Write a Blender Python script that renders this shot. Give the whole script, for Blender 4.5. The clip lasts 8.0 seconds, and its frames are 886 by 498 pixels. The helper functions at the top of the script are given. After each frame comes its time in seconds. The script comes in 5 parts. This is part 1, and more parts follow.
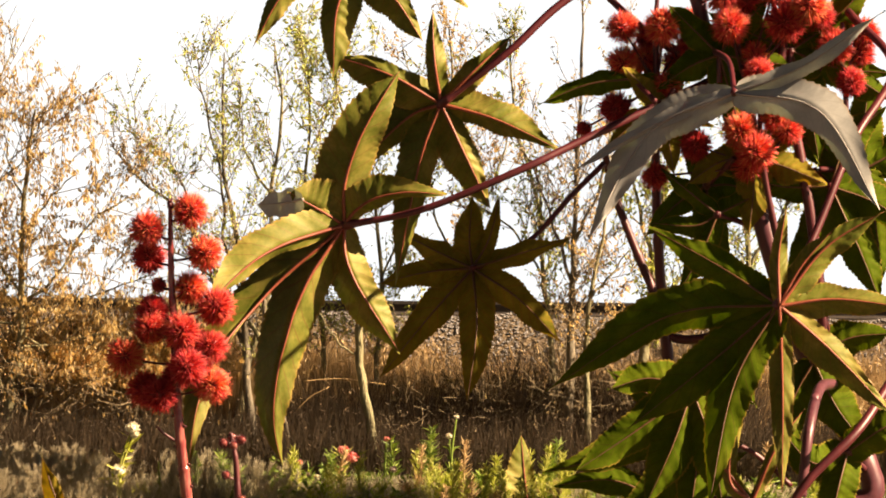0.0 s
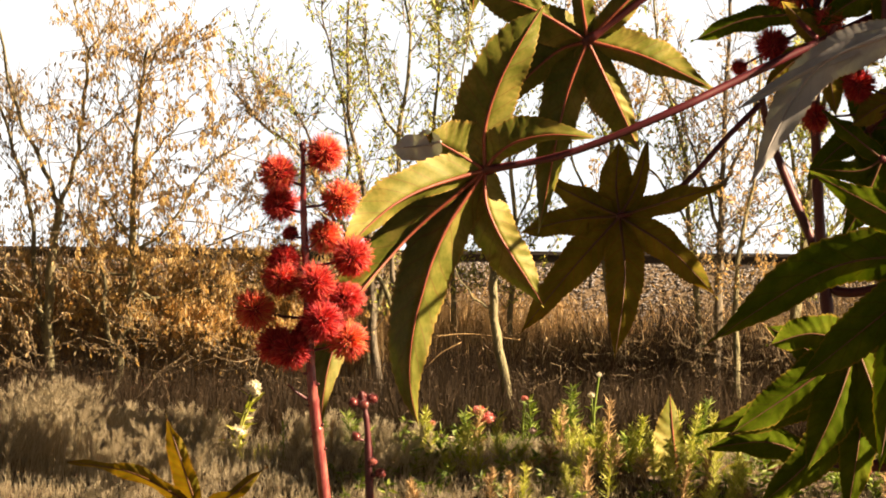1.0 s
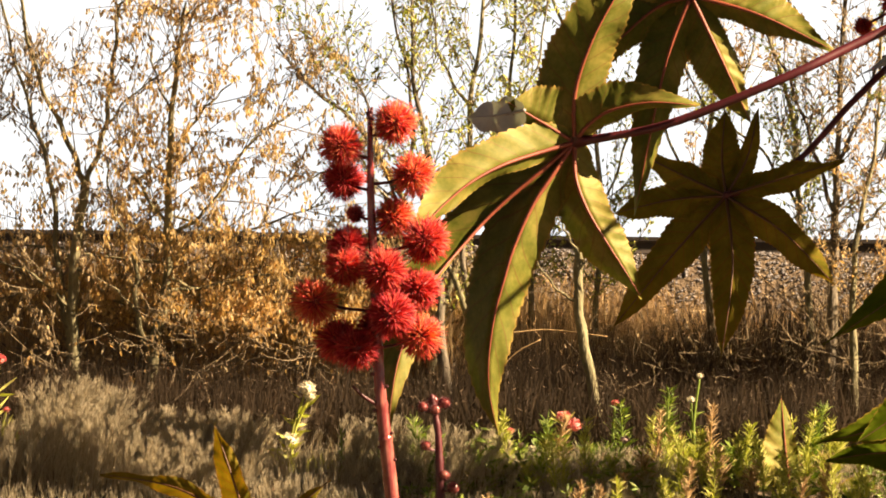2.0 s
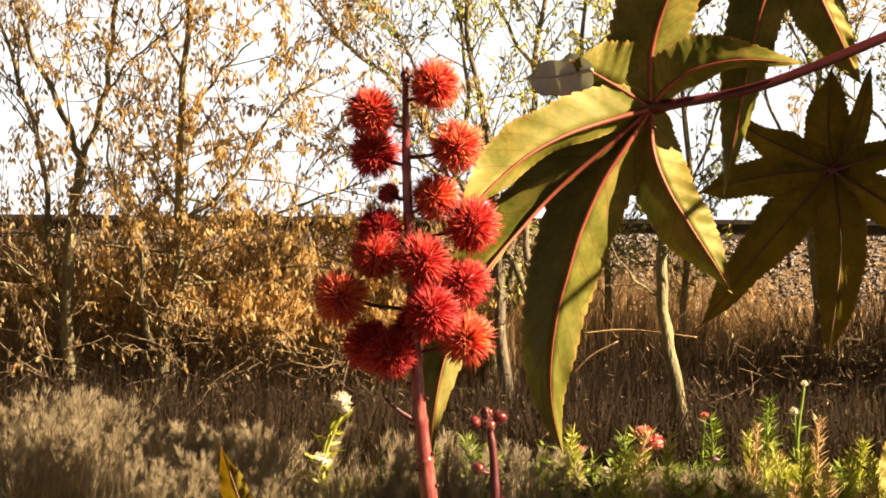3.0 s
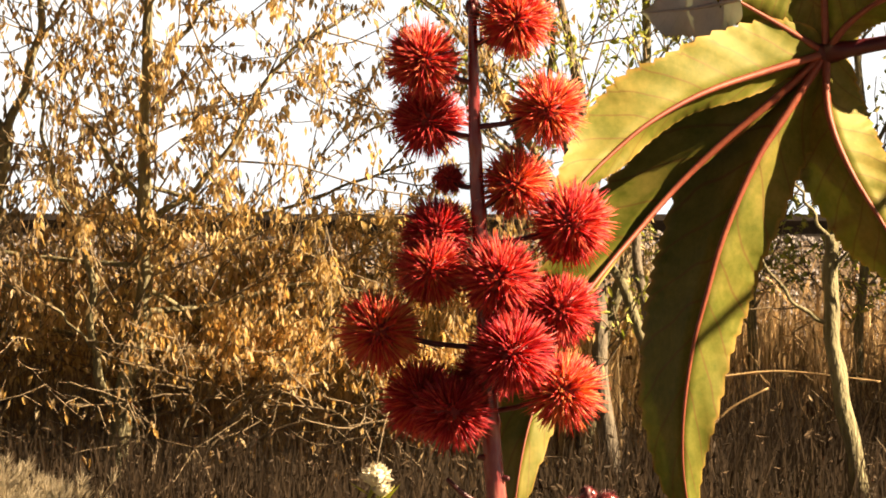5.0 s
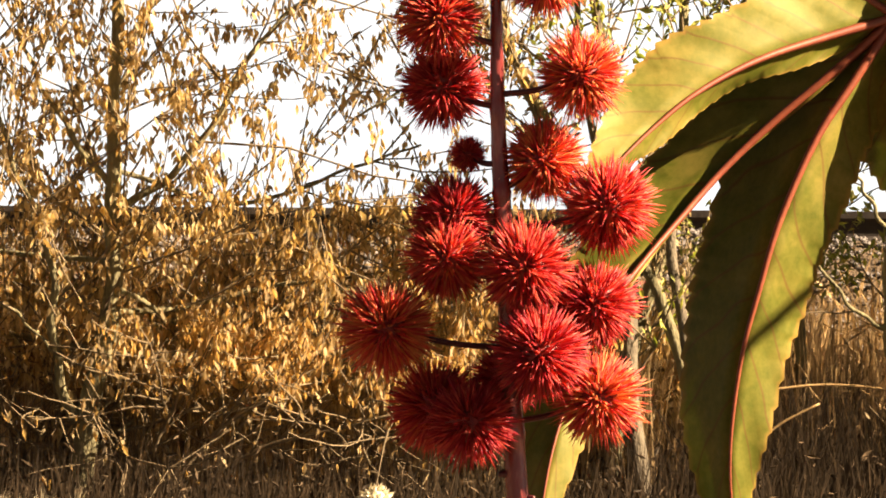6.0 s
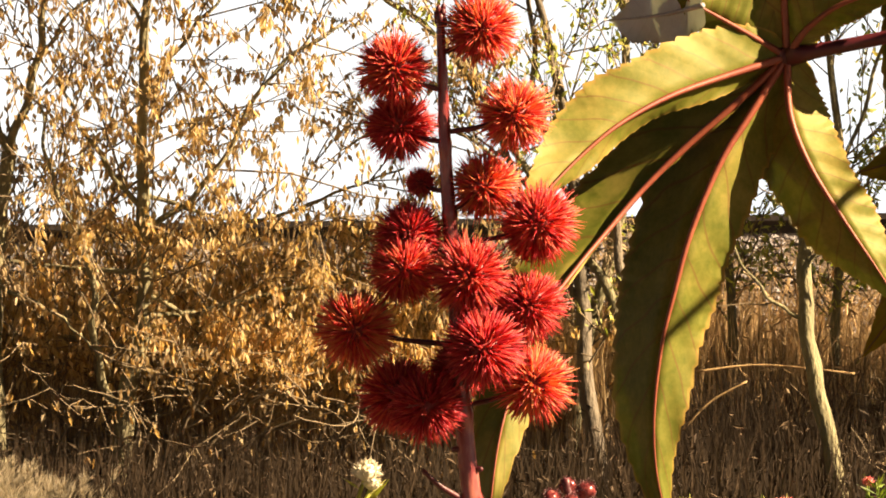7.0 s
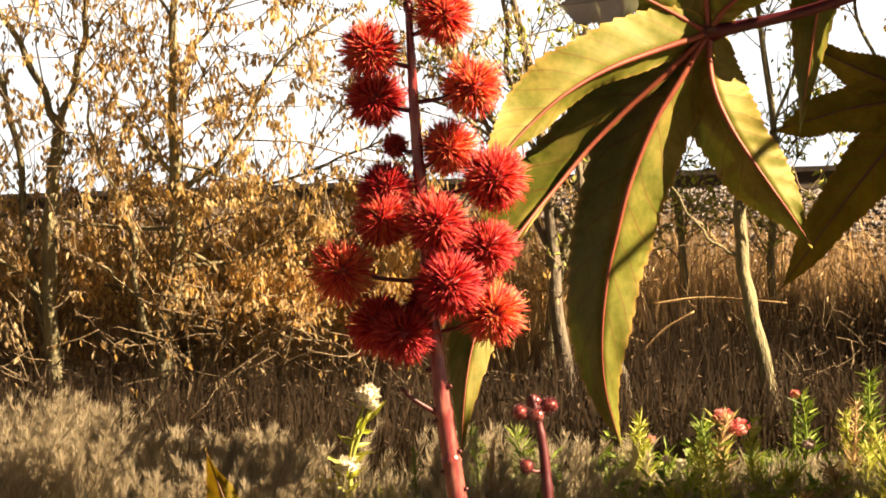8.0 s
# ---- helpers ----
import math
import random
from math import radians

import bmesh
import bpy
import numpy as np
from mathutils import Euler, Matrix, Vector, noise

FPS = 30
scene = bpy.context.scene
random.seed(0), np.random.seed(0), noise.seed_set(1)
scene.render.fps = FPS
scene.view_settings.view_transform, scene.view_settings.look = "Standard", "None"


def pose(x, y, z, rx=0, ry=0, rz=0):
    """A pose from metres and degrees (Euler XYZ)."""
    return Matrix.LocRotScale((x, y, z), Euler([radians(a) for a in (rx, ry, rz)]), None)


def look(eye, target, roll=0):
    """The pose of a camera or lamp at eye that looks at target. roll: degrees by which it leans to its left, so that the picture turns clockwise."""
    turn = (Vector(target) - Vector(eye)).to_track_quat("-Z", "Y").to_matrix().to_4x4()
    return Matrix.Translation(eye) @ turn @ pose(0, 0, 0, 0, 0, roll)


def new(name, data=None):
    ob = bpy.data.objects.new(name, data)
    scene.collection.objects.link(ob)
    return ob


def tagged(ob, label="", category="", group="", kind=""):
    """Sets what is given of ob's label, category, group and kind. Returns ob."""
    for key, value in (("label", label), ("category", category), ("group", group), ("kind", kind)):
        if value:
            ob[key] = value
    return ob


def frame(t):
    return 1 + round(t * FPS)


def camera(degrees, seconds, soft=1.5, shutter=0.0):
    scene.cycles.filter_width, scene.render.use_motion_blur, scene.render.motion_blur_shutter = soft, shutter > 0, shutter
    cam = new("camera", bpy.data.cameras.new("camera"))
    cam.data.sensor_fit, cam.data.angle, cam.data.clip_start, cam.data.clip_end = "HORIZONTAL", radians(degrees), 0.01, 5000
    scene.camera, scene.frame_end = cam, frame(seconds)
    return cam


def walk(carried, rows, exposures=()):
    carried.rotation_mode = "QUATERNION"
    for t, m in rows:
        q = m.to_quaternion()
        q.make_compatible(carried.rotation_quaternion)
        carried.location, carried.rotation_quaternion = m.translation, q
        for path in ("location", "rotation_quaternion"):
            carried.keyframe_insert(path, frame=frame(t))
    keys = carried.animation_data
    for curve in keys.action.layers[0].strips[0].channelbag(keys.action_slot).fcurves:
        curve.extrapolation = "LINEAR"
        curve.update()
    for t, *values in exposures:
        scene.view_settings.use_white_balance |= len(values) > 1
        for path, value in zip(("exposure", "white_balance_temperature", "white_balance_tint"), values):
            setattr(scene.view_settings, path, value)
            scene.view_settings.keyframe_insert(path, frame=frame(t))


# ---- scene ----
cam = camera(4, 8.0, soft=1.85)
PATH = [
    (0, pose(0.8420, -14.8192, 0.5282, 90.4111, -0.5161, 2.0346)),
    (0.5, pose(0.7241, -14.6122, 0.5275, 90.2664, -1.0524, 1.9509)),
    (1, pose(0.5312, -13.8721, 0.5157, 90.2408, -0.5888, 1.5741)),
    (1.5, pose(0.4855, -13.1191, 0.5303, 90.1769, -0.5629, 1.6891)),
    (2, pose(0.3176, -12.1459, 0.5003, 90.2665, -0.6885, 1.1818)),
    (2.2, pose(0.3470, -11.7129, 0.4971, 90.2669, -0.3236, 1.4153)),
    (3.3, pose(0.4079, -9.6718, 0.5110, 90.1930, -0.5384, 2.2325)),
    (3.5, pose(0.3002, -9.3070, 0.5070, 90.2265, -0.5720, 1.7389)),
    (4, pose(0.3481, -8.4466, 0.5053, 90.2586, 0.1013, 2.2962)),
    (4.5, pose(0.1960, -7.7557, 0.5114, 90.2654, 0.2039, 1.5292)),
    (5, pose(0.2233, -6.9847, 0.5260, 90.2039, -0.0776, 2.0037)),
    (5.2, pose(0.1951, -6.7138, 0.5203, 90.2500, -0.2343, 1.8946)),
    (6.3, pose(0.1523, -6.0312, 0.4811, 90.5879, -0.4301, 1.7022)),
    (6.5, pose(0.1709, -6.1451, 0.4863, 90.5449, -0.5385, 1.7933)),
    (7, pose(0.3367, -7.2682, 0.5097, 90.3260, 0.7599, 2.6995)),
    (7.5, pose(0.5207, -8.5788, 0.4893, 90.3520, 1.5862, 3.4090)),
    (8, pose(0.5556, -8.6044, 0.4757, 90.2819, 1.9609, 3.6197)),
]
walk(cam, PATH, ((0, 2.30), (1, 2.36), (2, 2.35), (3.5, 2.42), (5, 2.40), (6.5, 2.43), (7.5, 2.37), (8, 2.54)))

# ---- world, sun, exposure ----
SUN_EL, SUN_AZ = 33.0, 79.0   # degrees; azimuth from the camera's back towards its right
sun_way = Vector((math.sin(radians(SUN_AZ)) * math.cos(radians(SUN_EL)),
                  -math.cos(radians(SUN_AZ)) * math.cos(radians(SUN_EL)), math.sin(radians(SUN_EL))))
sky_world = bpy.data.worlds.new("sky")
scene.world = sky_world
sky_world.use_nodes = True
wn = sky_world.node_tree
sky = wn.nodes.new("ShaderNodeTexSky")
sky.sky_type, sky.sun_disc = "NISHITA", False
sky.sun_elevation = radians(SUN_EL)
sky.sun_rotation = math.atan2(sun_way.x, sun_way.y)
sky.air_density, sky.dust_density, sky.ozone_density = 0.6, 5.0, 0.6
wn.nodes["Background"].inputs["Strength"].default_value = 0.0025
wn.links.new(sky.outputs[0], wn.nodes["Background"].inputs["Color"])
# bright thin haze, whitest low down
veil = wn.nodes.new("ShaderNodeBackground")
wtc = wn.nodes.new("ShaderNodeTexCoord")
wsep = wn.nodes.new("ShaderNodeSeparateXYZ")
wn.links.new(wtc.outputs["Generated"], wsep.inputs[0])
wramp = wn.nodes.new("ShaderNodeMapRange")
wramp.inputs["From Min"].default_value, wramp.inputs["From Max"].default_value = 0.05, 0.19
wramp.inputs["To Min"].default_value, wramp.inputs["To Max"].default_value = 0.25, 0.004
wn.links.new(wsep.outputs[2], wramp.inputs["Value"])
wside = wn.nodes.new("ShaderNodeMapRange")
wside.inputs["From Min"].default_value, wside.inputs["From Max"].default_value = -0.8, 0.7
wside.inputs["To Min"].default_value, wside.inputs["To Max"].default_value = 0.35, 1.0
wn.links.new(wsep.outputs[1], wside.inputs["Value"])
wmul = wn.nodes.new("ShaderNodeMath")
wmul.operation = "MULTIPLY"
wn.links.new(wramp.outputs[0], wmul.inputs[0])
wn.links.new(wside.outputs[0], wmul.inputs[1])
wn.links.new(wmul.outputs[0], veil.inputs["Strength"])
cloud = wn.nodes.new("ShaderNodeTexNoise")
cloud.inputs["Scale"].default_value, cloud.inputs["Detail"].default_value = 9.0, 5.0
wn.links.new(wtc.outputs["Generated"], cloud.inputs["Vector"])
cramp = wn.nodes.new("ShaderNodeValToRGB")
cramp.color_ramp.elements[0].position, cramp.color_ramp.elements[0].color = 0.35, (0.84, 0.86, 0.88, 1)
cramp.color_ramp.elements[1].position, cramp.color_ramp.elements[1].color = 0.6, (1.0, 0.985, 0.95, 1)
wn.links.new(cloud.outputs["Fac"], cramp.inputs[0])
wn.links.new(cramp.outputs[0], veil.inputs["Color"])
wadd = wn.nodes.new("ShaderNodeAddShader")
wn.links.new(wn.nodes["Background"].outputs[0], wadd.inputs[0])
wn.links.new(veil.outputs[0], wadd.inputs[1])
wn.links.new(wadd.outputs[0], wn.nodes["World Output"].inputs[0])

sun = new("sun", bpy.data.lights.new("sun", "SUN"))
sun.data.energy, sun.data.angle, sun.data.color = 5.0, radians(0.6), (1.0, 0.72, 0.45)
sun.matrix_world = look(sun_way * 30, (0, 0, 0))


# ---- materials ----
def nodes_of(name):
    mat = bpy.data.materials.new(name)
    mat.use_nodes = True
    nt = mat.node_tree
    return mat, nt, nt.nodes["Principled BSDF"]


def ramp(nt, fac, stops):
    r = nt.nodes.new("ShaderNodeValToRGB")
    while len(r.color_ramp.elements) < len(stops):
        r.color_ramp.elements.new(0.5)
    for e, (p, c) in zip(r.color_ramp.elements, stops):
        e.position, e.color = p, (*c, 1)
    nt.links.new(fac, r.inputs[0])
    return r.outputs[0]


def noise_tex(nt, scale, detail=4, rough=0.6, coord="Object", stretch=None):
    tc = nt.nodes.new("ShaderNodeTexCoord")
    n = nt.nodes.new("ShaderNodeTexNoise")
    n.inputs["Scale"].default_value, n.inputs["Detail"].default_value, n.inputs["Roughness"].default_value = scale, detail, rough
    out = tc.outputs[coord]
    if stretch:
        mp = nt.nodes.new("ShaderNodeMapping")
        mp.inputs["Scale"].default_value = stretch
        nt.links.new(out, mp.inputs[0])
        out = mp.outputs[0]
    nt.links.new(out, n.inputs["Vector"])
    return n.outputs["Fac"]


def mix_rgb(nt, fac, a, b, kind="MIX"):
    m = nt.nodes.new("ShaderNodeMix")
    m.data_type, m.blend_type = "RGBA", kind
    for sock, v in ((m.inputs[0], fac), (m.inputs[6], a), (m.inputs[7], b)):
        if isinstance(v, bpy.types.NodeSocket):
            nt.links.new(v, sock)
        elif isinstance(v, (int, float)):
            sock.default_value = v
        else:
            sock.default_value = (*v, 1)
    return m.outputs[2]


def bump(nt, bsdf, height, strength, distance):
    b = nt.nodes.new("ShaderNodeBump")
    b.inputs["Strength"].default_value, b.inputs["Distance"].default_value = strength, distance
    nt.links.new(height, b.inputs["Height"])
    nt.links.new(b.outputs[0], bsdf.inputs["Normal"])


def thin(nt, bsdf, colour, share):
    """Lets part of the light through, as a leaf does."""
    tr = nt.nodes.new("ShaderNodeBsdfTranslucent")
    mx = nt.nodes.new("ShaderNodeMixShader")
    mx.inputs[0].default_value = share
    if isinstance(colour, bpy.types.NodeSocket):
        nt.links.new(colour, tr.inputs[0])
    else:
        tr.inputs[0].default_value = (*colour, 1)
    nt.links.new(bsdf.outputs[0], mx.inputs[1])
    nt.links.new(tr.outputs[0], mx.inputs[2])
    nt.links.new(mx.outputs[0], nt.nodes["Material Output"].inputs[0])


def island(nt):
    return nt.nodes.new("ShaderNodeNewGeometry").outputs["Random Per Island"]


def speckled(name, stops, scale, rough=0.8, bumps=0.4, depth=0.002, stretch=None, by_island=0.0, through_col=None, share=0.0):
    """A rough surface: two scales of noise in a ramp of colours."""
    mat, nt, b = nodes_of(name)
    f1, f2 = noise_tex(nt, scale, stretch=stretch), noise_tex(nt, scale * 7, 3, stretch=stretch)
    m = nt.nodes.new("ShaderNodeMath")
    m.operation = "MULTIPLY_ADD"
    nt.links.new(f2, m.inputs[0])
    m.inputs[1].default_value = 0.45
    m2 = nt.nodes.new("ShaderNodeMath")
    m2.operation = "MULTIPLY"
    nt.links.new(f1, m2.inputs[0])
    m2.inputs[1].default_value = 0.55
    nt.links.new(m2.outputs[0], m.inputs[2])
    fac = m.outputs[0]
    if by_island:
        mi = nt.nodes.new("ShaderNodeMix")
        mi.inputs[0].default_value = by_island
        nt.links.new(fac, mi.inputs[2])
        nt.links.new(island(nt), mi.inputs[3])
        fac = mi.outputs[0]
    col = ramp(nt, fac, stops)
    nt.links.new(col, b.inputs["Base Color"])
    b.inputs["Roughness"].default_value = rough
    bump(nt, b, f2, bumps, depth)
    if share:
        thin(nt, b, mix_rgb(nt, 1.0, col, through_col, "MULTIPLY") if through_col else col, share)
    return mat


def blade_material(name, dark, mid, pale, vein, through_col, share, rough, sheen=0.3, ridge=1.6):
    """A castor leaf: blotches, red-brown side veins along the blade's own coordinates, light through it."""
    mat, nt, b = nodes_of(name)
    uv = nt.nodes.new("ShaderNodeUVMap").outputs[0]
    sep = nt.nodes.new("ShaderNodeSeparateXYZ")
    nt.links.new(uv, sep.inputs[0])
    # side veins rise at a slant from the midrib
    ab = nt.nodes.new("ShaderNodeMath"); ab.operation = "ABSOLUTE"
    nt.links.new(sep.outputs[0], ab.inputs[0])
    ma = nt.nodes.new("ShaderNodeMath"); ma.operation = "MULTIPLY_ADD"
    nt.links.new(ab.outputs[0], ma.inputs[0]); ma.inputs[1].default_value = -0.14
    nt.links.new(sep.outputs[1], ma.inputs[2])
    fr = nt.nodes.new("ShaderNodeMath"); fr.operation = "MULTIPLY_ADD"
    nt.links.new(ma.outputs[0], fr.inputs[0]); fr.inputs[1].default_value = 11.0
    nt.links.new(noise_tex(nt, 16, 2, 0.5), fr.inputs[2])
    pp = nt.nodes.new("ShaderNodeMath"); pp.operation = "PINGPONG"
    nt.links.new(fr.outputs[0], pp.inputs[0]); pp.inputs[1].default_value = 0.5
    vein_fac = ramp(nt, pp.outputs[0], [(0.0, (0.9, 0.9, 0.9)), (0.03, (0.5, 0.5, 0.5)), (0.06, (0, 0, 0))])
    base = ramp(nt, noise_tex(nt, 22, 5, 0.62), [(0.3, dark), (0.5, mid), (0.72, pale)])
    fine = noise_tex(nt, 260, 4, 0.7)
    base = mix_rgb(nt, 0.25, base, ramp(nt, fine, [(0.3, dark), (0.7, pale)]))
    vf = nt.nodes.new("ShaderNodeMath"); vf.operation = "MULTIPLY"
    nt.links.new(vein_fac, vf.inputs[0]); vf.inputs[1].default_value = 0.7
    col = mix_rgb(nt, vf.outputs[0], base, vein)
    edge = ramp(nt, ab.outputs[0], [(0.9, (0, 0, 0)), (1.0, (0.5, 0.5, 0.5))])
    col = mix_rgb(nt, edge, col, (0.36, 0.2, 0.05))
    nt.links.new(col, b.inputs["Base Color"])
    b.inputs["Roughness"].default_value = rough
    b.inputs["Specular IOR Level"].default_value = sheen
    b.inputs["Specular Tint"].default_value = (1.0, 0.86, 0.5, 1) if pale[2] < 0.3 else (1, 1, 1, 1)
    hs = nt.nodes.new("ShaderNodeMath"); hs.operation = "MULTIPLY_ADD"
    nt.links.new(pp.outputs[0], hs.inputs[0]); hs.inputs[1].default_value = ridge
    fs = nt.nodes.new("ShaderNodeMath"); fs.operation = "MULTIPLY"
    nt.links.new(fine, fs.inputs[0]); fs.inputs[1].default_value = 0.12
    nt.links.new(fs.outputs[0], hs.inputs[2])
    bump(nt, b, hs.outputs[0], 0.3, 0.0007)
    thin(nt, b, mix_rgb(nt, 1.0, col, through_col, "MULTIPLY"), share)
    return mat


# also used as the lit copy of green on the front leaf's lobes
M_LEAF_GOLD = blade_material("castor_leaf_yellow", (0.040, 0.066, 0.004), (0.085, 0.100, 0.010), (0.225, 0.185, 0.042), (0.10, 0.04, 0.014), (0.45, 0.75, 0.06), 0.05, 0.55, 0.35)
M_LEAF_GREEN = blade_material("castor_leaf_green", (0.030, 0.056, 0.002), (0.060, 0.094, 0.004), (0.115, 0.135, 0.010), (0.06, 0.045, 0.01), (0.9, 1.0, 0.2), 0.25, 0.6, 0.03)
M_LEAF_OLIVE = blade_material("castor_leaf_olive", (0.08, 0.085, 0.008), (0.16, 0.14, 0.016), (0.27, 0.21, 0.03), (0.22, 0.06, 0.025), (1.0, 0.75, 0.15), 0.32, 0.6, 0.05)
# the grey stands in for sky reflected off a leaf's upper side
M_LEAF_GREY = blade_material("castor_leaf_grey_sky_sheen", (0.30, 0.30, 0.29), (0.40, 0.40, 0.39), (0.50, 0.50, 0.48), (0.33, 0.33, 0.32), (0.6, 0.7, 0.4), 0.12, 0.45, 0.5, 0.25)
M_RIB = speckled("red_leaf_rib", [(0.3, (0.13, 0.026, 0.014)), (0.6, (0.23, 0.058, 0.027)), (0.8, (0.36, 0.14, 0.06))], 40, 0.5, 0.2, 0.0005)
M_RIB_DARK = speckled("dull_leaf_rib", [(0.3, (0.06, 0.02, 0.008)), (0.6, (0.10, 0.045, 0.012)), (0.8, (0.16, 0.09, 0.02))], 40, 0.6, 0.2, 0.0005)
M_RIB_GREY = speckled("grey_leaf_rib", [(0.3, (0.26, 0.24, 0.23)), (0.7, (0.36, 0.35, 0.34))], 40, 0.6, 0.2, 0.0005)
M_STALK = speckled("red_castor_stalk", [(0.3, (0.04, 0.004, 0.008)), (0.55, (0.07, 0.008, 0.013)), (0.75, (0.12, 0.02, 0.02))], 30, 0.45, 0.25, 0.0006, stretch=(1, 1, 0.25))
M_SPIKE_STALK = speckled("pinkish_red_spike_stalk", [(0.3, (0.085, 0.011, 0.015)), (0.5, (0.18, 0.036, 0.036)), (0.7, (0.38, 0.16, 0.12))], 30, 0.2, 0.25, 0.0006, stretch=(1, 1, 0.25))
M_STEM_PURPLE = speckled("purple_castor_stem", [(0.3, (0.045, 0.014, 0.022)), (0.55, (0.09, 0.026, 0.036)), (0.75, (0.16, 0.065, 0.065))], 24, 0.42, 0.3, 0.0008, stretch=(1, 1, 0.3))


def spine_material(name, stops, share):
    mat, nt, b = nodes_of(name)
    info = nt.nodes.new("ShaderNodeObjectInfo").outputs["Random"]
    mi = nt.nodes.new("ShaderNodeMix")
    mi.inputs[0].default_value = 0.4
    nt.links.new(island(nt), mi.inputs[2])
    nt.links.new(info, mi.inputs[3])
    col = ramp(nt, mi.outputs[0], stops)
    nt.links.new(col, b.inputs["Base Color"])
    b.inputs["Roughness"].default_value = 0.42
    thin(nt, b, mix_rgb(nt, 1.0, col, (1.0, 0.75, 0.6), "MULTIPLY"), share)
    return mat


M_SPINE = spine_material("red_capsule_spines", [(0.15, (0.50, 0.034, 0.062)), (0.4, (0.70, 0.085, 0.098)), (0.7, (0.84, 0.20, 0.125)), (0.92, (0.90, 0.46, 0.19))], 0.55)
M_CAPSULE = speckled("dark_red_capsule", [(0.3, (0.17, 0.011, 0.017)), (0.6, (0.28, 0.026, 0.026)), (0.8, (0.38, 0.065, 0.035))], 90, 0.5)
M_BARK_PALE = speckled("pale_mossy_bark", [(0.28, (0.065, 0.06, 0.036)), (0.5, (0.17, 0.157, 0.085)), (0.66, (0.26, 0.24, 0.135)), (0.8, (0.34, 0.315, 0.19))], 45, 0.9, 0.9, 0.003, stretch=(1, 1, 0.35))
M_BARK_DARK = speckled("dark_bark", [(0.3, (0.06, 0.05, 0.04)), (0.55, (0.14, 0.12, 0.085)), (0.8, (0.25, 0.22, 0.14))], 45, 0.9, 0.9, 0.003, stretch=(1, 1, 0.35))
M_TWIG = speckled("grey_brown_twig", [(0.3, (0.10, 0.077, 0.046)), (0.6, (0.19, 0.147, 0.085)), (0.8, (0.29, 0.23, 0.135))], 30, 0.85)
M_DRY_LEAF = speckled("dry_golden_leaf", [(0.1, (0.36, 0.25, 0.11)), (0.4, (0.56, 0.43, 0.21)), (0.7, (0.67, 0.55, 0.31)), (0.95, (0.78, 0.69, 0.47))], 25, 0.7, 0.3, 0.001, by_island=0.75, through_col=(1.0, 0.82, 0.47), share=0.62)
M_STRAW_LEAF = speckled("dull_straw_leaf", [(0.1, (0.32, 0.23, 0.11)), (0.4, (0.52, 0.41, 0.21)), (0.7, (0.64, 0.53, 0.29)), (0.95, (0.76, 0.66, 0.42))], 25, 0.7, 0.3, 0.001, by_island=0.75, through_col=(1.0, 0.85, 0.5), share=0.6)
M_GREEN_LEAF = speckled("yellow_green_tree_leaf", [(0.1, (0.20, 0.22, 0.05)), (0.4, (0.34, 0.38, 0.08)), (0.7, (0.48, 0.50, 0.12)), (0.95, (0.56, 0.46, 0.15))], 25, 0.6, 0.3, 0.001, by_island=0.75, through_col=(0.9, 1.0, 0.4), share=0.35)
M_DULL_LEAF = speckled("grey_brown_tree_leaf", [(0.1, (0.22, 0.17, 0.10)), (0.5, (0.40, 0.31, 0.18)), (0.9, (0.58, 0.44, 0.20))], 25, 0.7, 0.3, 0.001, by_island=0.75, share=0.4)
M_REED = speckled("dry_reed_straw", [(0.1, (0.19, 0.125, 0.055)), (0.4, (0.36, 0.24, 0.105)), (0.7, (0.50, 0.355, 0.17)), (0.95, (0.64, 0.49, 0.27))], 20, 0.75, 0.3, 0.001, by_island=0.8, share=0.15)
# shade under the saplings is painted in: weed brown taken down near black
M_WEED = speckled("dead_brown_weed_painted_shade", [(0.1, (0.026, 0.017, 0.008)), (0.5, (0.050, 0.032, 0.014)), (0.95, (0.095, 0.062, 0.030))], 20, 0.85, 0.3, 0.001, by_island=0.8)
M_GRASS = speckled("bleached_dry_grass", [(0.1, (0.27, 0.235, 0.16)), (0.5, (0.46, 0.405, 0.285)), (0.95, (0.60, 0.55, 0.42))], 20, 0.8, 0.3, 0.001, by_island=0.8, share=0.55)
M_HERB = speckled("green_herb_leaf", [(0.1, (0.08, 0.13, 0.018)), (0.5, (0.17, 0.25, 0.035)), (0.95, (0.33, 0.39, 0.07))], 25, 0.55, 0.3, 0.001, by_island=0.7, through_col=(0.9, 1.0, 0.4), share=0.35)
M_FEATHER = speckled("yellow_green_feathery_shoot", [(0.1, (0.26, 0.30, 0.045)), (0.5, (0.46, 0.48, 0.09)), (0.95, (0.64, 0.60, 0.20))], 25, 0.6, 0.3, 0.001, by_island=0.7, through_col=(0.9, 1.0, 0.4), share=0.35)
M_WHITE_PETAL = speckled("cream_white_petal", [(0.2, (0.62, 0.57, 0.42)), (0.6, (0.78, 0.74, 0.6))], 90, 0.6, 0.2, 0.0005, by_island=0.4, share=0.25)
M_PINK_PETAL = speckled("pink_petal", [(0.2, (0.55, 0.10, 0.12)), (0.6, (0.75, 0.28, 0.26)), (0.9, (0.8, 0.5, 0.42))], 90, 0.6, 0.2, 0.0005, by_island=0.5, share=0.25)
M_DUSKY_PETAL = speckled("faded_lilac_seed_head", [(0.2, (0.22, 0.15, 0.14)), (0.6, (0.40, 0.30, 0.29)), (0.9, (0.5, 0.42, 0.38))], 90, 0.8, 0.2, 0.0005, by_island=0.5, share=0.1)
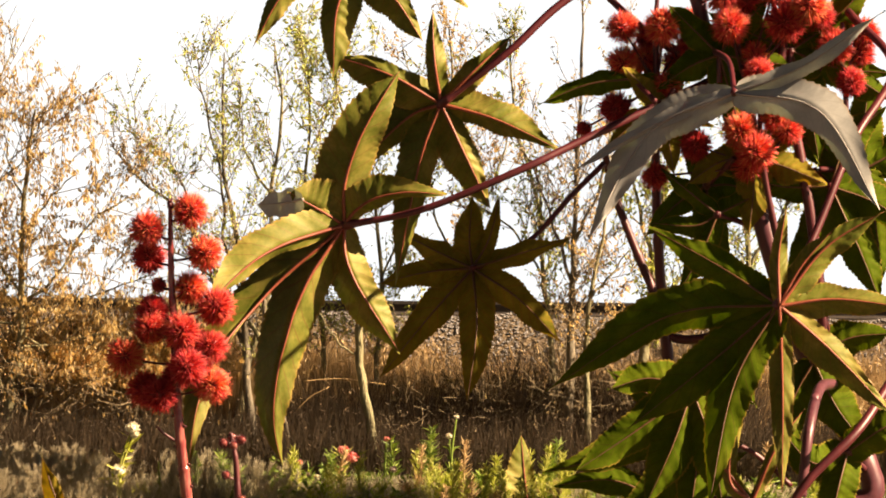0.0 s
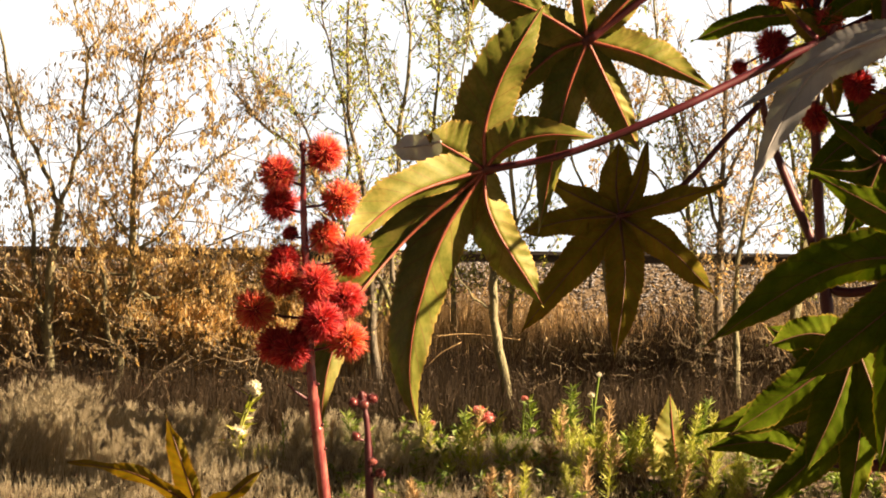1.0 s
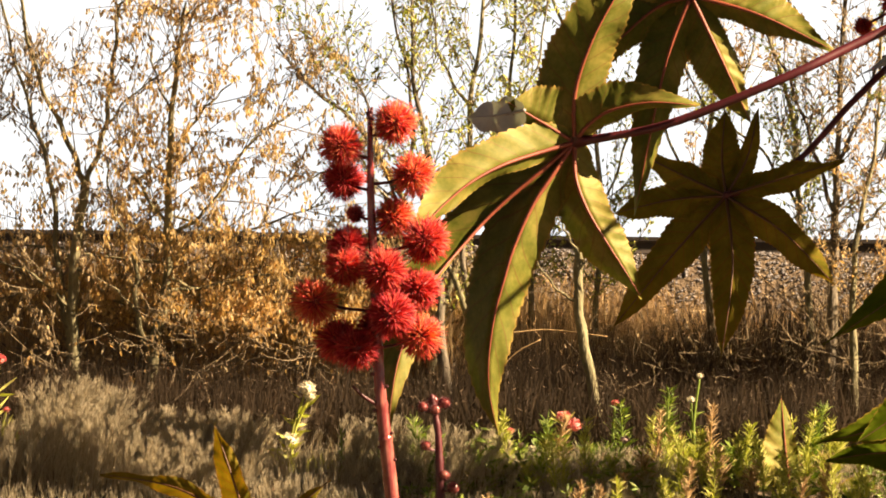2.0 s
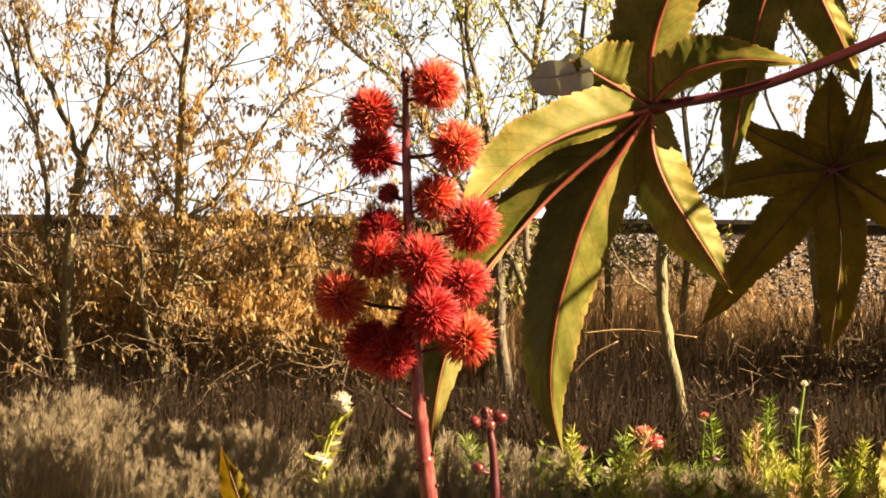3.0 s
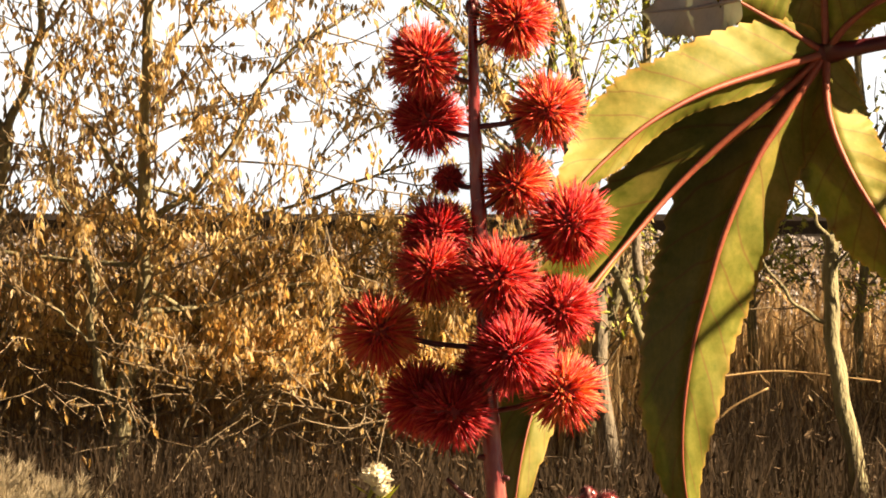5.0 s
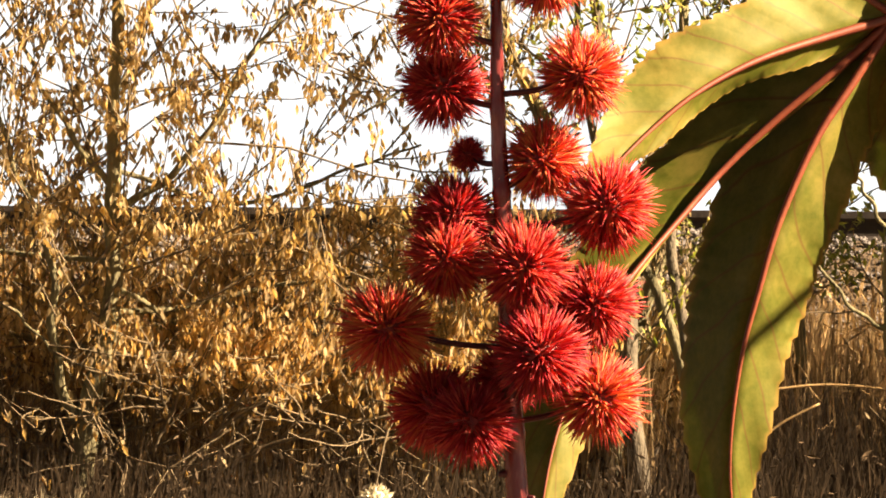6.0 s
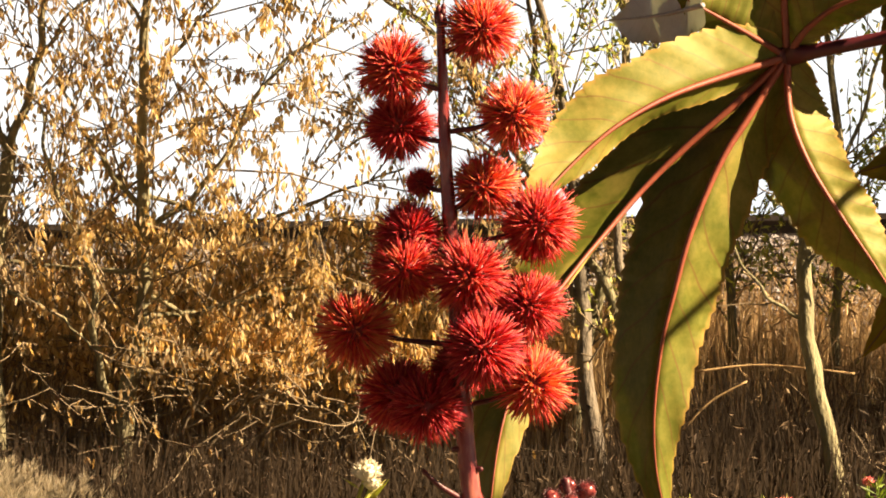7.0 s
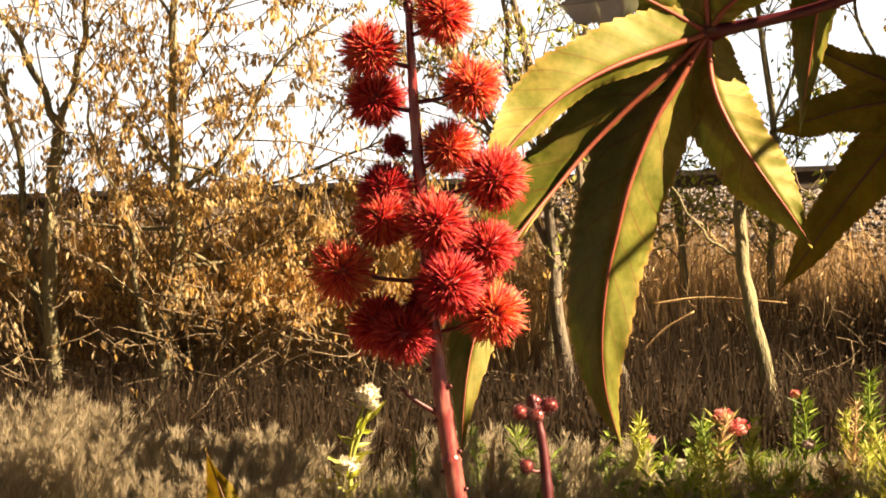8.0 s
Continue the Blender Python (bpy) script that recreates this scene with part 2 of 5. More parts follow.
M_SOIL = speckled("dark_leaf_litter_soil", [(0.25, (0.04, 0.028, 0.017)), (0.5, (0.085, 0.060, 0.035)), (0.75, (0.16, 0.115, 0.065))], 14, 0.95, 1.0, 0.012)
M_STONE = speckled("grey_ballast_stone", [(0.1, (0.085, 0.08, 0.08)), (0.5, (0.13, 0.122, 0.122)), (0.95, (0.20, 0.188, 0.185))], 60, 0.9, 0.6, 0.002, by_island=0.7)
M_RAIL = speckled("rusty_dark_rail_steel", [(0.3, (0.012, 0.010, 0.009)), (0.6, (0.028, 0.021, 0.017)), (0.85, (0.06, 0.045, 0.035))], 35, 0.7, 0.4, 0.001)
M_SLEEPER = speckled("dark_tarred_sleeper_wood", [(0.3, (0.03, 0.025, 0.02)), (0.7, (0.08, 0.065, 0.05))], 30, 0.9, 0.6, 0.002)


# ---- building helpers ----
def mesh_of(name, verts, faces, mats, smooth=True):
    me = bpy.data.meshes.new(name)
    me.from_pydata([tuple(v) for v in verts], [], faces)
    for m in mats:
        me.materials.append(m)
    if smooth:
        me.polygons.foreach_set("use_smooth", [True] * len(me.polygons))
    me.update()
    return me


def thing(name, at, label, category, group="", kind=""):
    ob = new(name)
    ob.empty_display_size = 0.05
    ob.location = at
    return tagged(ob, label, category, group, kind)


def under(ob, parent):
    """Hang ob, whose mesh is in world metres, under a thing or part that stands unturned."""
    ob.parent = parent
    p, off = parent, Vector((0, 0, 0))
    while p is not None:
        off += p.location
        p = p.parent
    ob.location = ob.location - off
    return ob


def part(name, me, parent, label=""):
    return tagged(under(new(name, me), parent), label)


def spline(pts, n):
    """n + 1 points on a smooth curve through pts."""
    pts = [Vector(p) for p in pts]
    if len(pts) == 2:
        return [pts[0].lerp(pts[1], i / n) for i in range(n + 1)]
    ext = [pts[0] * 2 - pts[1]] + pts + [pts[-1] * 2 - pts[-2]]
    out = []
    for i in range(n + 1):
        s = i / n * (len(pts) - 1)
        k = min(int(s), len(pts) - 2)
        f = s - k
        a, b, c, d = ext[k:k + 4]
        out.append(0.5 * (2 * b + (c - a) * f + (2 * a - 5 * b + 4 * c - d) * f * f + (3 * b - a - 3 * c + d) * f ** 3))
    return out


class Soup:
    """Collects many small forms into one mesh."""
    def __init__(self):
        self.v, self.f = [], []

    def tube(self, pts, r0, r1, sides=6, cap=True, swell=None):
        base = len(self.v)
        n = len(pts)
        for i, p in enumerate(pts):
            t = (pts[min(i + 1, n - 1)] - pts[max(i - 1, 0)])
            t = t.normalized() if t.length > 1e-9 else Vector((0, 0, 1))
            ref = Vector((0, 1, 0)) if abs(t.y) < 0.9 else Vector((1, 0, 0))
            a = t.cross(ref).normalized()
            b = t.cross(a)
            f = i / (n - 1)
            r = r0 + (r1 - r0) * f
            if swell:
                r *= swell(f)
            for k in range(sides):
                w = math.tau * k / sides
                self.v.append(p + a * (r * math.cos(w)) + b * (r * math.sin(w)))
        for i in range(n - 1):
            for k in range(sides):
                k2 = (k + 1) % sides
                o = base + i * sides
                self.f.append((o + k, o + k2, o + sides + k2, o + sides + k))
        if cap:
            self.f.append(tuple(base + k for k in reversed(range(sides))))
            self.f.append(tuple(base + (n - 1) * sides + k for k in range(sides)))

    def leaflet(self, at, way, side, length, width, curl=0.25):
        """A small leaf with a fold along its rib: four triangles."""
        o = len(self.v)
        nrm = way.cross(side).normalized()
        m = at + way * (length * 0.45)
        self.v += [at, m + side * (width / 2) + nrm * (curl * width), m - nrm * (curl * width * 0.3), m - side * (width / 2) + nrm * (curl * width),
                   at + way * length + nrm * (curl * length * 0.35)]
        self.f += [(o, o + 1, o + 2), (o, o + 2, o + 3), (o + 1, o + 4, o + 2), (o + 2, o + 4, o + 3)]

    def blade(self, at, tip, width, bend=None):
        """A grass blade or straw of three faces."""
        o = len(self.v)
        mid = at.lerp(tip, 0.5) + (bend or Vector((0, 0, 0)))
        s = Vector((width / 2, 0, 0))
        d = Vector((0, width / 2, 0))
        self.v += [at - s, at + s, at + d, mid - s * 0.8, mid + s * 0.8, mid + d * 0.8, tip]
        self.f += [(o, o + 1, o + 4, o + 3), (o + 1, o + 2, o + 5, o + 4), (o + 2, o, o + 3, o + 5),
                   (o + 3, o + 4, o + 6), (o + 4, o + 5, o + 6), (o + 5, o + 3, o + 6)]

    def ball(self, c, r, seg=10, rings=7, squash=1.0, lobes=0, depth=0.0):
        o = len(self.v)
        self.v.append(c + Vector((0, 0, r * squash)))
        for i in range(1, rings):
            th = math.pi * i / rings
            for k in range(seg):
                ph = math.tau * k / seg
                q = r * (1 - depth * (0.5 + 0.5 * math.cos(lobes * ph))) if lobes else r
                self.v.append(c + Vector((q * math.sin(th) * math.cos(ph), q * math.sin(th) * math.sin(ph), r * squash * math.cos(th))))
        self.v.append(c - Vector((0, 0, r * squash)))
        e = len(self.v) - 1
        for k in range(seg):
            k2 = (k + 1) % seg
            self.f.append((o, o + 1 + k, o + 1 + k2))
            for i in range(rings - 2):
                a = o + 1 + i * seg
                self.f.append((a + k, a + seg + k, a + seg + k2, a + k2))
            a = o + 1 + (rings - 2) * seg
            self.f.append((a + k, e, a + k2))

    def mesh(self, name, mat, smooth=True):
        return mesh_of(name, self.v, self.f, [mat], smooth)


def rnd(a, b):
    return random.uniform(a, b)


def any_way(rng=random):
    z = rng.uniform(-1, 1)
    a = rng.uniform(0, math.tau)
    s = math.sqrt(1 - z * z)
    return Vector((s * math.cos(a), s * math.sin(a), z))


# ---- ground, bank and railway ----
def smooth_step(a, b, v):
    f = min(1.0, max(0.0, (v - a) / (b - a)))
    return f * f * (3 - 2 * f)


def ground_z(x, y):
    z = 0.12 + 0.214 * smooth_step(0.10, 0.50, y) + 0.034 * smooth_step(0.50, 0.78, y)
    z += 0.190 * smooth_step(0.78, 1.03, y) - 0.558 * smooth_step(1.4, 2.4, y)
    near = max(0.0, 1 - math.hypot(x, y - 0.6) / 5)
    return z + near * 0.012 * noise.noise((x * 5, y * 5, 0)) + near * 0.004 * noise.noise((x * 23, y * 23, 3))


def stretch_axis(fine_lo, fine_hi, step, far):
    out = list(np.arange(fine_lo, fine_hi + step / 2, step))
    g, d = fine_hi, step
    while g < far:
        d *= 1.5
        g += d
        out.append(g)
    g, d = fine_lo, step
    while g > -far:
        d *= 1.5
        g -= d
        out.insert(0, g)
    return [float(v) for v in out]


xs, ys = stretch_axis(-1.6, 1.9, 0.035, 500), stretch_axis(-0.4, 2.5, 0.02, 500)
gv = [(x, y, ground_z(x, y)) for y in ys for x in xs]
gf = [(j * len(xs) + i, j * len(xs) + i + 1, (j + 1) * len(xs) + i + 1, (j + 1) * len(xs) + i) for j in range(len(ys) - 1) for i in range(len(xs) - 1)]
ground = tagged(new("ground", mesh_of("ground", gv, gf, [M_SOIL])), "dark soil with leaf litter, rising to a railway bank", "ground", kind="structure")

random.seed(3)
stones = Soup()
for k in range(52000):
    x, y = rnd(-0.9, 1.3) if k < 40000 else rnd(-2.4, 2.8), 0.81 + 0.45 * random.random() ** 0.9
    if 1.03 < y < 1.13:
        continue
    r = rnd(0.0014, 0.0031)
    o = len(stones.v)
    c = Vector((x, y, ground_z(x, y) + r * 0.4))
    q = [c + r * Vector((s * rnd(0.7, 1.2), t * rnd(0.7, 1.2), u * rnd(0.5, 0.9))) for s, t, u in ((1, 0, 0), (0, 1, 0), (-1, 0, 0), (0, -1, 0), (0.2, 0.1, 1), (0, 0, -1))]
    stones.v += q
    stones.f += [(o + k, o + (k + 1) % 4, o + 4) for k in range(4)] + [(o + (k + 1) % 4, o + k, o + 5) for k in range(4)]
tagged(new("ballast", stones.mesh("ballast", M_STONE, False)), "loose grey crushed stone on the railway bank", "gravel", kind="stuff")

RAIL_Y, RAIL_Z = 1.08, 0.577
railway = thing("railway_track", (0, RAIL_Y, RAIL_Z - 0.03), "rusty dark steel rail on tarred sleepers along the bank", "railway track")
prof = [(-0.010, -0.020), (0.010, -0.020), (0.010, -0.017), (0.003, -0.014), (0.003, -0.006), (0.0055, -0.004), (0.0055, 0.0), (-0.0055, 0.0), (-0.0055, -0.004), (-0.003, -0.006), (-0.003, -0.014), (-0.010, -0.017)]
rv = [(x, RAIL_Y + a, RAIL_Z + b) for x in np.linspace(-8, 8, 41) for a, b in prof]
rf = [(i * 12 + k, i * 12 + (k + 1) % 12, (i + 1) * 12 + (k + 1) % 12, (i + 1) * 12 + k) for i in range(40) for k in range(12)]
part("rail", mesh_of("rail", rv, rf, [M_RAIL], False), railway)
sl = bmesh.new()
bmesh.ops.create_cube(sl, size=1, matrix=Matrix.Diagonal((0.026, 0.26, 0.02, 1)))
bmesh.ops.bevel(sl, geom=sl.edges[:], offset=0.002, segments=1, affect="EDGES")
sleeper_me = bpy.data.meshes.new("sleeper")
sl.to_mesh(sleeper_me)
sleeper_me.materials.append(M_SLEEPER)
for i in range(-45, 52):
    s = new("sleeper", sleeper_me)
    s.location = (i * 0.06 + rnd(-0.003, 0.003), RAIL_Y + 0.07, RAIL_Z - 0.030)
    s.rotation_euler = (0, rnd(-0.03, 0.03), rnd(-0.03, 0.03))
    under(s, railway)




# ---- castor plants ----
def shape(s):
    return (0.07 + 0.22 * (1 - s) ** 5 + 0.93 * (s ** 0.55 * (1 - s) ** 0.8) / 0.548) * (1 - s ** 8)


def fold_back(g):
    """How far a half leaf folds back: set by the sun's direction, so the half turned from it goes dark."""
    if g < -0.4:
        return min(1.1, 0.5 / -g)
    return 0.55 if g > 0.4 else 0.75 - 0.5 * g


class Leaf:
    """A palmate castor leaf: lobes round one joint, each folded along its rib."""
    def __init__(self, plant, joint, mat, label="", seed=1):
        self.plant, self.joint, self.mat, self.label = plant, Vector(joint), mat, label
        self.v, self.f, self.uv, self.ribs, self.rng = [], [], [], [], random.Random(seed)

    def lobe(self, mid, tip, wa, wb, ta=None, tb=None, late=False):
        """mid, tip: where the rib runs; wa, wb: how wide the two halves look; ta, tb: how far their edges fold back from the rib, by width; late: the first half opens only towards the tip."""
        rib = spline([self.joint, *(mid if isinstance(mid, list) else [mid]), tip], 132)
        o, rows, cols = len(self.v), len(rib), 9
        teeth = self.rng.uniform(23, 28)
        ph = self.rng.uniform(0, 6)
        for i, p in enumerate(rib):
            s = i / (rows - 1)
            t = (rib[min(i + 1, rows - 1)] - rib[max(i - 1, 0)]).normalized()
            n = Vector((-t.z, 0, t.x))
            n = n.normalized() if n.length > 1e-6 else Vector((1, 0, 0))
            w = shape(s)
            for j in range(cols):
                q = (j - 4) / 4
                a = abs(q)
                ww = wa if q > 0 else wb
                h = n if q > 0 else -n
                tilt = ta if q > 0 else tb
                if late and q > 0:
                    ww *= 0.08 + 0.92 * smooth_step(0.6, 0.8, s)
                yy = ww * (tilt if tilt is not None else fold_back(0.86 * h.x + 0.48 * h.z))
                saw = 0.0
                if a == 1.0 and 0.06 < s < 0.97:
                    saw = (0.115 * ((s * teeth + ph) % 1.0) - 0.05) * (0.6 + 0.9 * (1 - w)) + 0.02 * math.sin(s * 31 + ph)
                wave = 0.004 * math.sin(s * 15 + ph + (2 if q > 0 else 0)) * a * a
                quilt = (0.0002 if self.mat is M_LEAF_GREY else 0.0013) * math.sin((s - 0.14 * a) * 9 * math.tau + 1.6 * math.sin(s * 7 + ph) + (1.3 if q > 0 else 0)) * a * (1.25 - a) * 2 * min(1, w * 2)
                d = ww * w * a * (1 + saw)
                bow = yy * w * (a ** 0.85)
                self.v.append(p + n * (d if q > 0 else -d) + Vector((0, bow + wave + quilt, wave * 0.5)))
                self.uv.append((q, s))
        for i in range(rows - 1):
            for j in range(cols - 1):
                k = o + i * cols + j
                self.f.append((k, k + 1, k + cols + 1, k + cols))
        self.ribs.append([p + Vector((0, -0.0012, 0)) for p in rib])
        return self

    def done(self, petiole=None, r0=0.003, r1=0.004, tip_x=0.0, tip_z=0.0):
        """tip_x, tip_z: how the whole leaf leans back towards +x and upwards."""
        def lean(p):
            return p + Vector((0, tip_x * (p.x - self.joint.x) + tip_z * (p.z - self.joint.z), 0))
        self.v = [lean(p) for p in self.v]
        self.ribs = [[lean(p) for p in rib] for rib in self.ribs]
        me = mesh_of("leaf", self.v, self.f, [self.mat])
        layer = me.uv_layers.new(name="UVMap")
        idx = np.empty(len(me.loops), dtype=np.int32)
        me.loops.foreach_get("vertex_index", idx)
        layer.data.foreach_set("uv", np.array(self.uv, dtype=np.float32)[idx].ravel())
        leaf = part("leaf", me, self.plant, self.label)
        for rib in self.ribs:
            s = Soup()
            s.tube(rib[:-2:3], 0.0025 if self.mat is M_LEAF_GOLD else 0.0017, 0.0003, 6)
            part("midrib", s.mesh("midrib", M_RIB_GREY if self.mat is M_LEAF_GREY else M_RIB if self.mat is M_LEAF_GOLD else M_RIB_DARK), leaf)
        if petiole:
            s = Soup()
            s.tube(spline([self.joint + Vector((0, -0.001, 0))] + petiole, 26), r0, r1, 8, swell=lambda f: 1 + 0.7 * math.exp(-f * 30))
            s.ball(self.joint, r0 * 1.7, 8, 6)
            part("petiole", s.mesh("petiole", M_STALK), self.plant, "dark red leaf stalk")
        return leaf


def capsule_mesh(seed, r_body, r_out, count, mats=(M_SPINE, M_CAPSULE)):
    rng = random.Random(seed)
    s = Soup()
    s.ball(Vector((0, 0, 0)), r_body, 12, 8, 1.1, 3, 0.12)
    n_body = len(s.f)
    ga = math.pi * (3 - math.sqrt(5))
    for i in range(count):
        z = 1 - 2 * (i + 0.5) / count
        a = i * ga
        q = math.sqrt(1 - z * z)
        d = (Vector((q * math.cos(a), q * math.sin(a), z)) + any_way(rng) * 0.3).normalized()
        bend = any_way(rng) * 0.0022
        ln = (r_out - r_body) * rng.uniform(0.62, 1.12)
        p0, p1, p2 = d * (r_body * 0.92), d * (r_body + ln * 0.55) + bend * 0.4, d * (r_body + ln) + bend
        side = d.cross(any_way(rng)).normalized()
        o2 = d.cross(side)
        base = len(s.v)
        for p, r in ((p0, 0.00074), (p1, 0.00044)):
            for k in range(3):
                w = math.tau * k / 3
                s.v.append(p + side * (r * math.cos(w)) + o2 * (r * math.sin(w)))
        s.v.append(p2)
        for k in range(3):
            k2 = (k + 1) % 3
            s.f += [(base + k, base + k2, base + 3 + k2, base + 3 + k), (base + 3 + k, base + 3 + k2, base + 6)]
    me = mesh_of("capsule", s.v, s.f, list(mats))
    mi = np.zeros(len(me.polygons), dtype=np.int32)
    mi[:n_body] = 1
    me.polygons.foreach_set("material_index", mi)
    return me


CAPSULES = [capsule_mesh(k, 0.0118, 0.0252, 820) for k in range(5)]
YOUNG_CAPSULES = [capsule_mesh(20 + k, 0.0190, 0.0262, 260, (M_STALK, M_SPIKE_STALK)) for k in range(2)]
crng = random.Random(8)


def capsule(raceme, at, size=1.0, stalk_from=None, kinds=CAPSULES):
    c = new("capsule", crng.choice(kinds))
    c.location = at
    c.rotation_euler = (crng.uniform(0, 6), crng.uniform(0, 6), crng.uniform(0, 6))
    c.scale = (size,) * 3
    c.parent = raceme
    c.location = Vector(at) - raceme.location - raceme.parent.location
    if stalk_from is not None:
        s = Soup()
        a, b = Vector(stalk_from), Vector(at)
        s.tube(spline([a, a.lerp(b, 0.5) + Vector((0, 0, -0.002)), b], 8), 0.0016, 0.0013, 6)
        part("pedicel", s.mesh("pedicel", M_STALK), raceme)
    return c


def stalk(name, pts, r0, r1, mat, parent, label="", nodes=0, n=40):
    s = Soup()
    line = spline(pts, n)
    s.tube(line, r0, r1, 10, swell=(lambda f: 1 + 0.16 * max(0, math.cos(f * nodes * math.tau)) ** 24) if nodes else None)
    return part(name, s.mesh(name, mat), parent, label)

# the plant with the ripe seed spike in front
spike_plant = thing("castor_plant", (0.0373, 0.0, 0.1097), "castor bean plant with one upright spike of red spiny capsules", "castor plant", "castor plants")
main_spike = stalk("raceme", [(-0.0053, 0, 0.6851), (-0.0046, 0, 0.6560), (-0.0039, 0, 0.6270), (-0.0027, 0, 0.5897), (-0.0007, 0, 0.5607), (0.0018, 0, 0.5192), (0.0048, 0, 0.4612), (0.0078, 0, 0.4197), (0.0123, 0, 0.3824), (0.0159, 0, 0.3535), (0.0335, 0.0, 0.2), (0.032, 0.0, 0.10)], 0.0024, 0.0078, M_SPIKE_STALK, spike_plant, "upright red stalk crowded with spiny red capsules", 9, 90)
SPIKE = spline([(-0.0053, 0, 0.6851), (-0.0046, 0, 0.6560), (-0.0039, 0, 0.6270), (-0.0027, 0, 0.5897), (-0.0007, 0, 0.5607), (0.0018, 0, 0.5192), (0.0048, 0, 0.4612), (0.0078, 0, 0.4197), (0.0123, 0, 0.3824), (0.0159, 0, 0.3535)], 60)


def axis(v):
    """A point of the spike's stalk at height v."""
    return min(SPIKE, key=lambda p: abs(p.z - v))


for at, size in (((0.0188, -0.01, 0.6768), 0.98),
                 ((-0.0315, -0.012, 0.6548), 0.98),
                 ((-0.0305, 0.014, 0.6219), 0.94),
                 ((0.0366, -0.006, 0.6273), 0.98),
                 ((0.0184, 0.006, 0.5866), 0.92),
                 ((0.0498, -0.014, 0.5644), 1.06),
                 ((-0.0245, 0.004, 0.5596), 0.94),
                 ((-0.0277, -0.006, 0.5396), 0.94),
                 ((0.0109, -0.03, 0.5350), 1.04),
                 ((0.0437, -0.016, 0.5175), 0.98),
                 ((-0.0559, -0.008, 0.5054), 1.08),
                 ((0.0181, -0.036, 0.4937), 1.08),
                 ((0.0457, -0.012, 0.4732), 1.02),
                 ((-0.0327, 0.004, 0.4682), 1.02),
                 ((-0.0151, -0.024, 0.4611), 0.98),
                 ((0.0237, 0.02, 0.5111), 0.78),
                 ((0.0011, 0.02, 0.4818), 0.78)):
    capsule(main_spike, at, size, axis(at[2] - 0.012))
withered_at = Vector((-0.0184, 0.012, 0.5896))
capsule(main_spike, withered_at, 0.42, axis(withered_at.z - 0.006))
buds = Soup()
for k in range(9):
    a = Vector((-0.0053, 0, 0.6851)) + Vector((0.0020 * math.cos(k * 2.4), 0.0020 * math.sin(k * 2.4), -0.004 + 0.0011 * k))
    buds.ball(a, 0.0023 - 0.0001 * k, 7, 5, 1.6)
part("bud", buds.mesh("bud", M_STALK), main_spike, "small dark red buds at the tip")
for z, side in ((0.424, 1), (0.403, -1), (0.381, 1), (0.367, -1), (0.339, 1), (0.436, -1)):
    s = Soup()
    a = axis(z)
    s.tube(spline([a, a + Vector((0.005 * side, -0.002, 0.001)), a + Vector((0.0072 * side, -0.003, 0.001))], 6), 0.0026, 0.0014, 6)
    s.ball(a + Vector((0.0072 * side, -0.003, 0.001)), 0.0016, 6, 4)
    part("stalk_scar", s.mesh("stalk_scar", M_STALK), main_spike, "dark withered stub")
s = Soup()
s.tube(spline([(0.0060, 0, 0.4059), (-0.0085, -0.01, 0.4154), (-0.0184, -0.012, 0.4247)], 8), 0.0020, 0.0013, 7)
part("withered_petiole", s.mesh("withered_petiole", M_STALK), spike_plant)

# its low leaf, dark olive with orange edges
low = Leaf(spike_plant, (-0.1148, -0.06, 0.2901), M_LEAF_OLIVE, "dark olive leaf with orange-lit edges", 31)
low.lobe((-0.1860, -0.08, 0.3254), (-0.2616, -0.07, 0.3368), 0.010, 0.012)
low.lobe((-0.1305, -0.08, 0.3383), (-0.1487, -0.07, 0.3882), 0.020, 0.014)
low.lobe((-0.0767, -0.08, 0.3029), (-0.0348, -0.05, 0.3367), 0.010, 0.011)
low.lobe((-0.1663, -0.09, 0.2561), (-0.2143, -0.08, 0.2069), 0.026, 0.026)
low.lobe((-0.0814, -0.09, 0.2454), (-0.0386, -0.08, 0.1975), 0.026, 0.026)
low.done([(-0.0532, -0.04, 0.2575), (0.0256, 0.0, 0.2118)], 0.003, 0.0036, -0.8, -0.2)

# the tall branching plant
tall = thing("castor_plant", (0.7707, 0.34, 0.2006), "tall branching castor bean plant with red stalks and large palmate leaves", "castor plant", "castor plants")
stalk("stem", [(0.7898, 0.34, 0.1721), (0.7699, 0.34, 0.3151), (0.8188, 0.34, 0.3589), (0.7469, 0.33, 0.4932), (0.6917, 0.32, 0.6477), (0.6706, 0.32, 0.7352), (0.6236, 0.33, 0.8565), (0.6026, 0.33, 0.9507), (0.5903, 0.33, 1.0316)], 0.017, 0.0075, M_STEM_PURPLE, tall, "thick dark purple stem", 7, 70)
stalk("branch", [(0.7696, 0.35, 0.2582), (0.6738, 0.36, 0.3303), (0.5955, 0.38, 0.3563), (0.5705, 0.38, 0.5186), (0.5593, 0.37, 0.6470), (0.5550, 0.36, 0.7686), (0.5541, 0.35, 0.8968)], 0.008, 0.005, M_STALK, tall, "red side stalk", 6, 60)
stalk("branch", [(0.7193, 0.33, 0.5604), (0.5838, 0.38, 0.5322), (0.5492, 0.39, 0.5996), (0.5229, 0.39, 0.6603), (0.5041, 0.39, 0.7111), (0.4939, 0.38, 0.7548)], 0.006, 0.0042, M_STALK, tall, "red side stalk", 4, 50)
stalk("branch", [(0.7674, 0.33, 0.4663), (0.7456, 0.31, 0.6549), (0.7279, 0.31, 0.7558), (0.7068, 0.31, 0.8566), (0.7159, 0.31, 0.9645)], 0.0075, 0.005, M_STALK, tall, "red side stalk", 5, 50)
